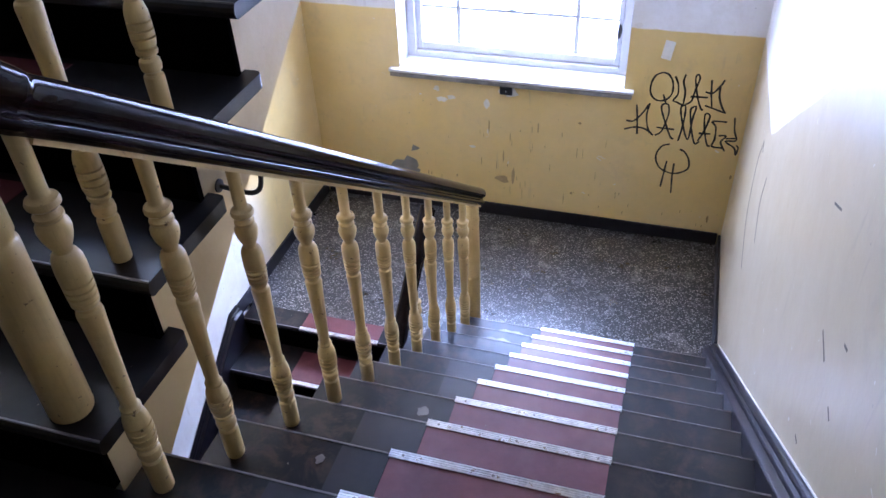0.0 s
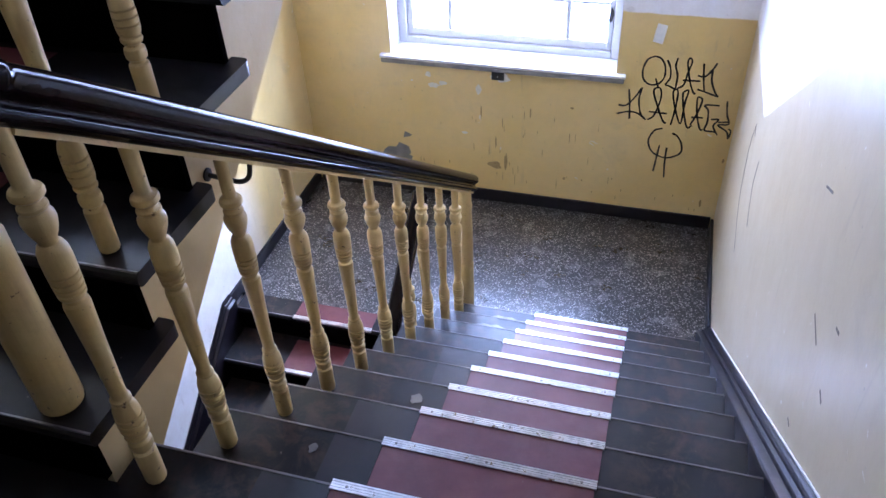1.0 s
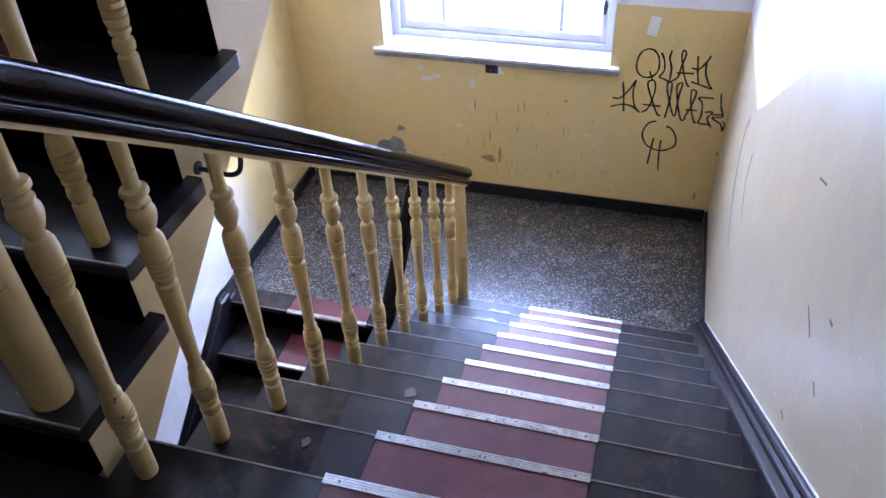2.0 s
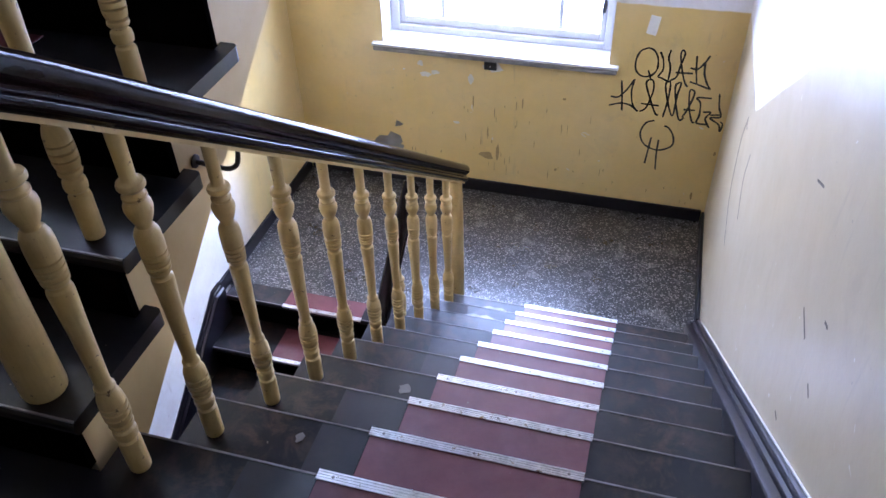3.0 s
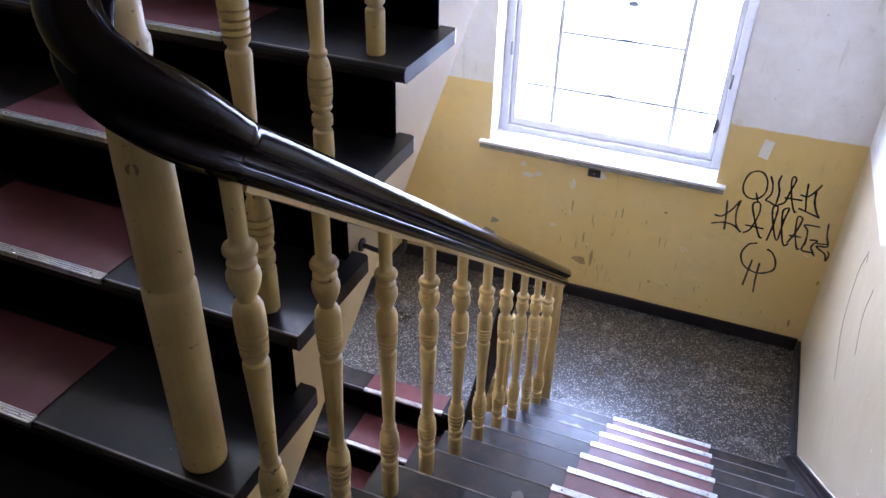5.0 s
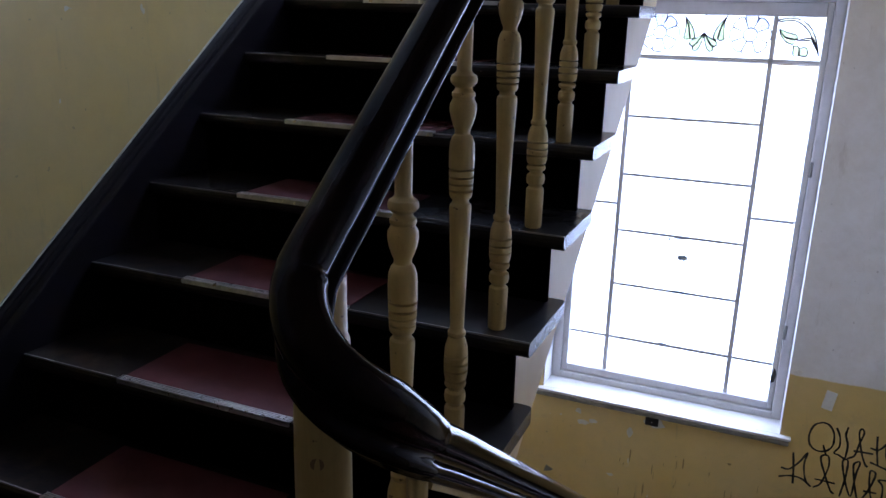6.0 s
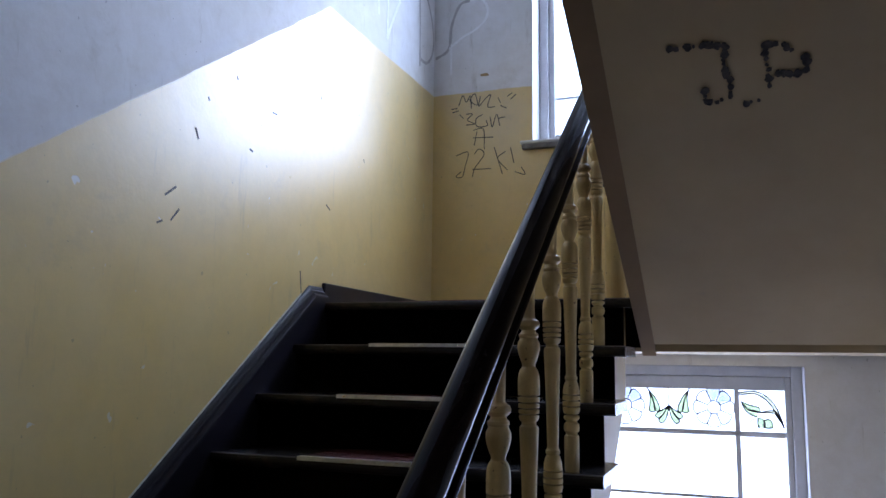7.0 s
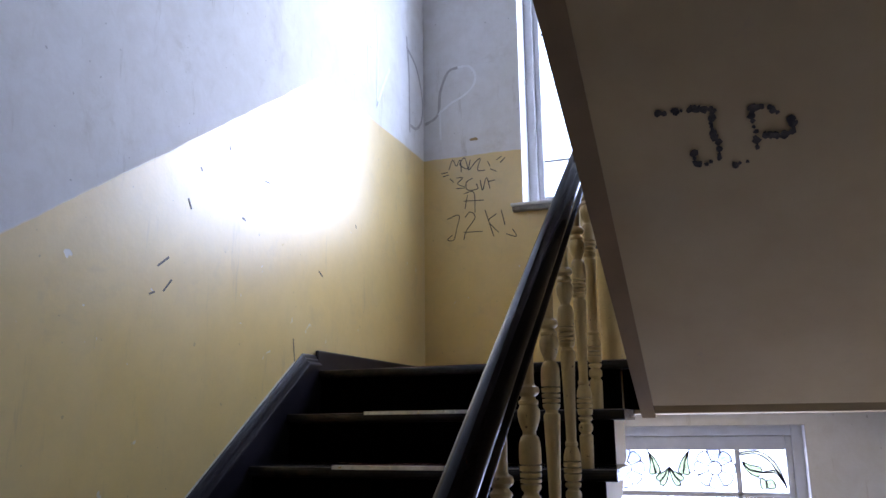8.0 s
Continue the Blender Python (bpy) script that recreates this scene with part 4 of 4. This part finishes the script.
SMALL_WORDS = [
    ('J', [[-2518, 2760, -2443, 2777, -2461, 2690, -2478, 2631, -2517, 2634, -2485, 2662]]),
    ('2', [[-2406, 2761, -2374, 2791, -2344, 2755, -2400, 2677, -2416, 2625], [-2415, 2671, -2300, 2667]]),
    ('K', [[-2282, 2794, -2254, 2701, -2233, 2631], [-2214, 2764, -2261, 2724, -2202, 2651]]),
    ('mark', [[-2184, 2784, -2164, 2692], [-2158, 2639, -2099, 2619, -2120, 2665]]),
    ('A', [[-2411, 2907, -2349, 2908, -2343, 2785], [-2412, 2861, -2288, 2855], [-2388, 2897, -2405, 2814]]),
    ('E', [[-2496, 3010, -2473, 2984], [-2456, 3010, -2417, 3006, -2449, 2973, -2402, 2945, -2457, 2943]]),
    ('G', [[-2354, 2998, -2394, 2975, -2387, 2928, -2325, 2928, -2332, 2960]]),
    ('Y', [[-2308, 2980, -2294, 2917, -2269, 2991, -2248, 2920], [-2255, 2966, -2216, 2970]]),
    ('M', [[-2503, 3066, -2478, 3126, -2455, 3084, -2431, 3120, -2424, 3041]]),
    ('O', [[-2415, 3126, -2431, 3089, -2385, 3059, -2399, 3124, -2415, 3126]]),
    ('Z', [[-2368, 3112, -2377, 3051, -2337, 3093, -2305, 3112, -2322, 3044, -2276, 3038], [-2259, 3091, -2245, 3058], [-2245, 3042, -2207, 3022]]),
    ('dash', [[-2205, 3092, -2174, 3111], [-2183, 3073, -2152, 3100], [-2551, 3048, -2511, 3051], [-2544, 3027, -2504, 3035]]),
]
CHALK = [
    ('P', [[-2437, 3721, -2364, 3716, -2325, 3652, -2342, 3581, -2408, 3526, -2481, 3493, -2571, 3429], [-2555, 3459, -2554, 3264]]),
]
SMEAR = [
    ('P', [[-2654, 3375, -2571, 3429, -2553, 3574, -2502, 3698, -2437, 3721]]),
]
DRIPS = [
    ('drip', [[2719, 3764, 2728, 3561, 2720, 3232], [2884, 3520, 2790, 3368, 2720, 3232], [2560, 3740, 2593, 3656, 2615, 3324], [2534, 3569, 2658, 3543]]),
]
SMEAR_LEFT = [
    ('D', [[3132, 3838, 3170, 3605, 3179, 3250], [3131, 3773, 3290, 3700, 3385, 3540, 3375, 3400, 3290, 3310, 3179, 3293]]),
]
SOFFIT = [
    ('J', [[-1133, 1157, -1087, 1156, -1031, 1161, -993, 1165], [-996, 1169, -1005, 1210, -989, 1248, -992, 1290, -1044, 1302, -1053, 1267]]),
    ('dot', [[-954, 1314, -922, 1309]]),
    ('P', [[-906, 1170, -898, 1231, -893, 1297], [-906, 1174, -862, 1177, -810, 1214, -810, 1245, -843, 1249, -891, 1235]]),
]
SCUFF_RIGHT = [
    ('scuff', [[2548, -553, 2602, -706, 2520, -942, 2274, -1079], [2222, -542, 2226, -675, 2104, -799], [781, -68, 689, -85], [552, -92, 516, -98], [2544, -565, 2513, -592]]),
    ('scuff', [[696, -367, 663, -362], [602, 58, 571, 68], [1053, 128, 972, 162]]),
]
SCUFF_LEFT = [
    ('scuff', [[1281, 2451, 1291, 2440], [1225, 2325, 1243, 2291], [1447, 2568, 1439, 2580], [1146, 2108, 1096, 2071], [1166, 2038, 1129, 1996], [1066, 1978, 1091, 1989]]),
    ('scuff', [[1537, 2333, 1559, 2327], [1678, 2516, 1711, 2516], [2053, 2702, 2058, 2688], [2481, 2525, 2488, 2509], [1927, 1920, 1941, 1830], [2126, 2233, 2162, 2215]]),
]


SURFACES = {
    "window": lambda u, v, h: (u, YW - h, v),
    "left": lambda u, v, h: (XL + h, u, v),
    "right": lambda u, v, h: (XR - h, u, v),
    "soffit": lambda u, v, h: (u, v - h * 0.59, 1.602 + SLOPE * (2.205 - v) - 0.001 - h * 0.81),
}


def writing(name, letters, surface, width, mat, label, category, thick=0.0012):
    place = SURFACES[surface]
    first = letters[0][1][0]
    ob = thing(name, place(first[0] / 1000, first[1] / 1000, 0.0), label, category)
    for key, strokes in letters:
        groups = [strokes] if len(key) == 1 else [[s_] for s_ in strokes]
        for group_ in groups:
            bm = bmesh.new()
            for s_ in group_:
                ribbon([(s_[i] / 1000, s_[i + 1] / 1000) for i in range(0, len(s_), 2)], width, place, bm, thick)
            bmesh.ops.translate(bm, vec=-ob.location, verts=bm.verts)
            part("letter" if len(key) == 1 else "stroke", bm, mat, ob)
    return ob


writing("graffiti", TAG_WORDS, "window", 0.0125, M_INK, "black marker letters scrawled on the ochre wall", "graffiti")
writing("graffiti", SMALL_WORDS, "window", 0.0065, M_THIN_INK, "thin brown pen scribbles on the ochre wall", "graffiti")
writing("graffiti", CHALK, "window", 0.016, M_CHALK, "white chalk loop on the pale wall", "graffiti")
writing("graffiti", SMEAR, "window", 0.020, M_SMEAR, "wiped grey letter on the pale wall", "graffiti")
writing("graffiti", SMEAR_LEFT, "left", 0.022, M_SMEAR, "wiped grey letter on the pale wall", "graffiti", 0.0014)
writing("paint_drip", DRIPS, "left", 0.026, M_CHALK, "white paint runs on the wall", "paint drip")


def dabbed(name, letters, surface, size, mat, label, category):
    """Letters dabbed in soot, blot by blot."""
    place = SURFACES[surface]
    first = letters[0][1][0]
    ob = thing(name, place(first[0] / 1000, first[1] / 1000, 0.0), label, category)
    r = random.Random(17)
    for key, strokes in letters:
        bm = bmesh.new()
        lift = 0.0012
        for s_ in strokes:
            pts = [(s_[i] / 1000, s_[i + 1] / 1000, 0) for i in range(0, len(s_), 2)]
            q = spline(pts, 5) if len(pts) > 2 else [Vector(pts[0]), (Vector(pts[0]) + Vector(pts[1])) / 2, Vector(pts[1])]
            for p in q:
                if r.random() < 0.24:
                    continue
                k = size * r.uniform(0.45, 1.1)
                lift += 0.00004
                top = lift + 0.0006
                prism(blob(p.x + r.uniform(-1, 1) * size * 0.25, p.y + r.uniform(-1, 1) * size * 0.25, k, k * 0.9, r.randint(0, 9999), 9),
                      lambda c_: place(c_[0], c_[1], 0.0006), lambda c_: place(c_[0], c_[1], top), bm)
        bmesh.ops.translate(bm, vec=-ob.location, verts=bm.verts)
        part("letter" if len(key) == 1 else "blot", bm, mat, ob)
    return ob


dabbed("graffiti", SOFFIT, "soffit", 0.0115, M_SOOT, "sooty initials dabbed on the plaster soffit", "graffiti")
writing("scuff", SCUFF_RIGHT, "right", 0.008, M_SCUFF, "grey scuffs and scratches on the painted wall", "scuff")
writing("scuff", SCUFF_LEFT, "left", 0.008, M_SCUFF, "grey scuffs and scratches on the painted wall", "scuff")


def patch(name, pts, mat, label, category, thick=0.0016):
    bm = plate(pts, YW - thick, thick - 0.0003)
    return tagged(mesh_object(name, bm, mat), label, category)


patch("paint_loss", [(-2.182, -1.548), (-2.160, -1.500), (-2.128, -1.470), (-2.075, -1.468), (-2.050, -1.430), (-2.020, -1.440), (-1.985, -1.455), (-1.972, -1.500), (-1.985, -1.520), (-1.962, -1.528), (-1.976, -1.570), (-2.02, -1.575), (-2.09, -1.560), (-2.14, -1.565)], M_PLASTER, "grey bare plaster where ochre paint came off", "paint loss")
patch("paint_loss", [(-2.018, -1.390), (-2.004, -1.340), (-1.985, -1.348), (-1.956, -1.362), (-1.975, -1.376)], M_PLASTER, "small grey chip in the ochre paint", "paint loss")
for cx, cz, rx, rz, sd in ((-1.825, -0.915, 0.022, 0.020, 21), (-1.79, -0.985, 0.035, 0.022, 22), (-1.735, -0.965, 0.030, 0.018, 23), (-1.505, -0.985, 0.020, 0.034, 24), (-0.655, -0.415, 0.028, 0.018, 25), (-1.93, -0.965, 0.008, 0.006, 26), (-1.60, -1.30, 0.022, 0.010, 27)):
    patch("paint_flake", blob(cx, cz, rx, rz, sd, 11), M_FLAKE, "flaked spot showing white undercoat", "paint flake")
for cx, cz, rx, rz, sd in ((-1.395, -1.345, 0.006, 0.05, 31), (-1.40, -1.52, 0.05, 0.03, 32), (-1.33, -1.49, 0.012, 0.07, 33), (-1.49, -1.14, 0.005, 0.055, 34), (-1.18, -1.12, 0.005, 0.04, 35), (-0.95, -1.56, 0.01, 0.01, 36), (-0.93, -1.05, 0.012, 0.008, 37), (-0.02, -1.30, 0.008, 0.02, 38), (-0.10, -1.62, 0.01, 0.03, 39), (-2.33, -0.31, 0.008, 0.05, 40), (-2.34, 2.95 + 0.29, 0.03, 0.012, 41)):
    patch("grime", blob(cx, cz, rx, rz, sd, 10), M_GRIME, "brownish grimy mark on the wall", "stain", 0.0012)

# thin drips and splashes low on the window wall
drips = thing("grime", (-1.3, YW, -1.4), "thin brown drips and splashes on the ochre wall", "stain")
rg = random.Random(77)
for k in range(46):
    cx = rg.gauss(-1.32, 0.26) if k < 30 else rg.uniform(-2.5, -0.05)
    cz = rg.uniform(-1.66, -1.12) if k < 30 else rg.uniform(-1.69, -1.52)
    tall = rg.uniform(0.012, 0.045) if k < 30 else rg.uniform(0.006, 0.018)
    bm = plate(blob(cx, cz, rg.uniform(0.0016, 0.0036), tall, 300 + k, 9), YW - 0.0011 - 0.00001 * k, 0.0008)
    bmesh.ops.translate(bm, vec=-drips.location, verts=bm.verts)
    part("drip", bm, M_GRIME, drips)

note = tagged(mesh_object("paper_note", plate([(-0.500, -0.482), (-0.446, -0.492), (-0.462, -0.600), (-0.516, -0.588)], YW - 0.0022, 0.0016), M_PAPER), "small tilted white paper stuck on the wall", "paper")

# broken wall socket under the sill
sock = thing("wall_socket", (-1.384, YW, -0.883), "broken black wall socket without its cover", "socket")


def sock_part(name, bm, mat, lab=""):
    bmesh.ops.translate(bm, vec=-sock.location, verts=bm.verts)
    return part(name, bm, mat, sock, lab)


sock_part("box", box(-1.422, -1.346, YW - 0.012, YW - 0.001, -0.908, -0.858, 0.003), M_BLACK)
sock_part("rim", plate(blob(-1.365, -0.888, 0.060, 0.036, 51), YW - 0.003, 0.0025), M_FLAKE, "patch of pale filler")
sock_part("insert", box(-1.398, -1.372, YW - 0.018, YW - 0.010, -0.892, -0.872, 0.003), M_IRON)
sock_part("screw", box(-1.386, -1.380, YW - 0.021, YW - 0.017, -0.884, -0.878, 0.001), M_ALU)

# plug in the big newel, dents and loose covering
plug = lathe([(0.010, 0.0), (0.010, 0.003), (0.007, 0.004)], 14)
bmesh.ops.transform(plug, matrix=Matrix.Translation(Vector((-1.4400, -0.1065, 0.80)) - balu.location) @ Matrix.Rotation(radians(200), 4, "Z") @ Matrix.Rotation(radians(-90), 4, "X") @ Matrix.Rotation(radians(180), 4, "X"), verts=plug.verts)
part("plug", plug, M_STRING_DARK, balu, "brown wooden plug")


def floor_patch(name, cx, cy, z, rx, ry, sd, mat, label, category="floor patch"):
    pts = blob(cx, cy, rx, ry, sd, 12)
    bm = prism(pts, lambda p: (p[0], p[1], z + 0.0012), lambda p: (p[0], p[1], z + 0.0024))
    return tagged(mesh_object(name, bm, mat), label, category)


M_PALE = lino("worn_pale", (0.10, 0.09, 0.085), (0.20, 0.18, 0.165), (0.05, 0.04, 0.035), 0.2)
for cx, cy, z, rx, ry, sd in ((-1.12, 2.33, LAND, 0.12, 0.05, 61), (-1.06, 2.10, -1.62, 0.10, 0.05, 62), (-1.20, 2.09, -1.62, 0.05, 0.04, 66), (-1.08, 1.85, -1.44, 0.10, 0.06, 63), (-1.02, 0.655, -0.54, 0.022, 0.022, 64), (-1.10, 0.18, -0.18, 0.012, 0.015, 65), (-1.0, 0.36, -0.36, 0.01, 0.015, 67)):
    floor_patch("worn_patch", cx, cy, z, rx, ry, sd, M_PALE, "pale worn patch where the covering broke away")


# crusted paint line along the top of the skirtings
def paint_line(owner, surface, pts):
    own = bpy.data.objects[owner]
    fine = [(y0 + (y1 - y0) * k / 40, z0 + (z1 - z0) * k / 40) for (y0, z0), (y1, z1) in zip(pts, pts[1:]) for k in range(40)]
    bm = ribbon(fine, 0.005, SURFACES[surface], thick=0.004, n=2)
    part("paint_line", bm, M_FLAKE, own, "crusted white paint line")


paint_line("baseboard_right", "right", [(-0.04, 0.094), (2.41, lower_nose(2.41) + 0.066)])
paint_line("baseboard_left", "left", [(-0.455, 0.094), (2.0, 1.872)])
paint_line("baseboard_lower", "left", [(0.3, -1.704 - SLOPE * 1.67), (1.97, -1.704)])
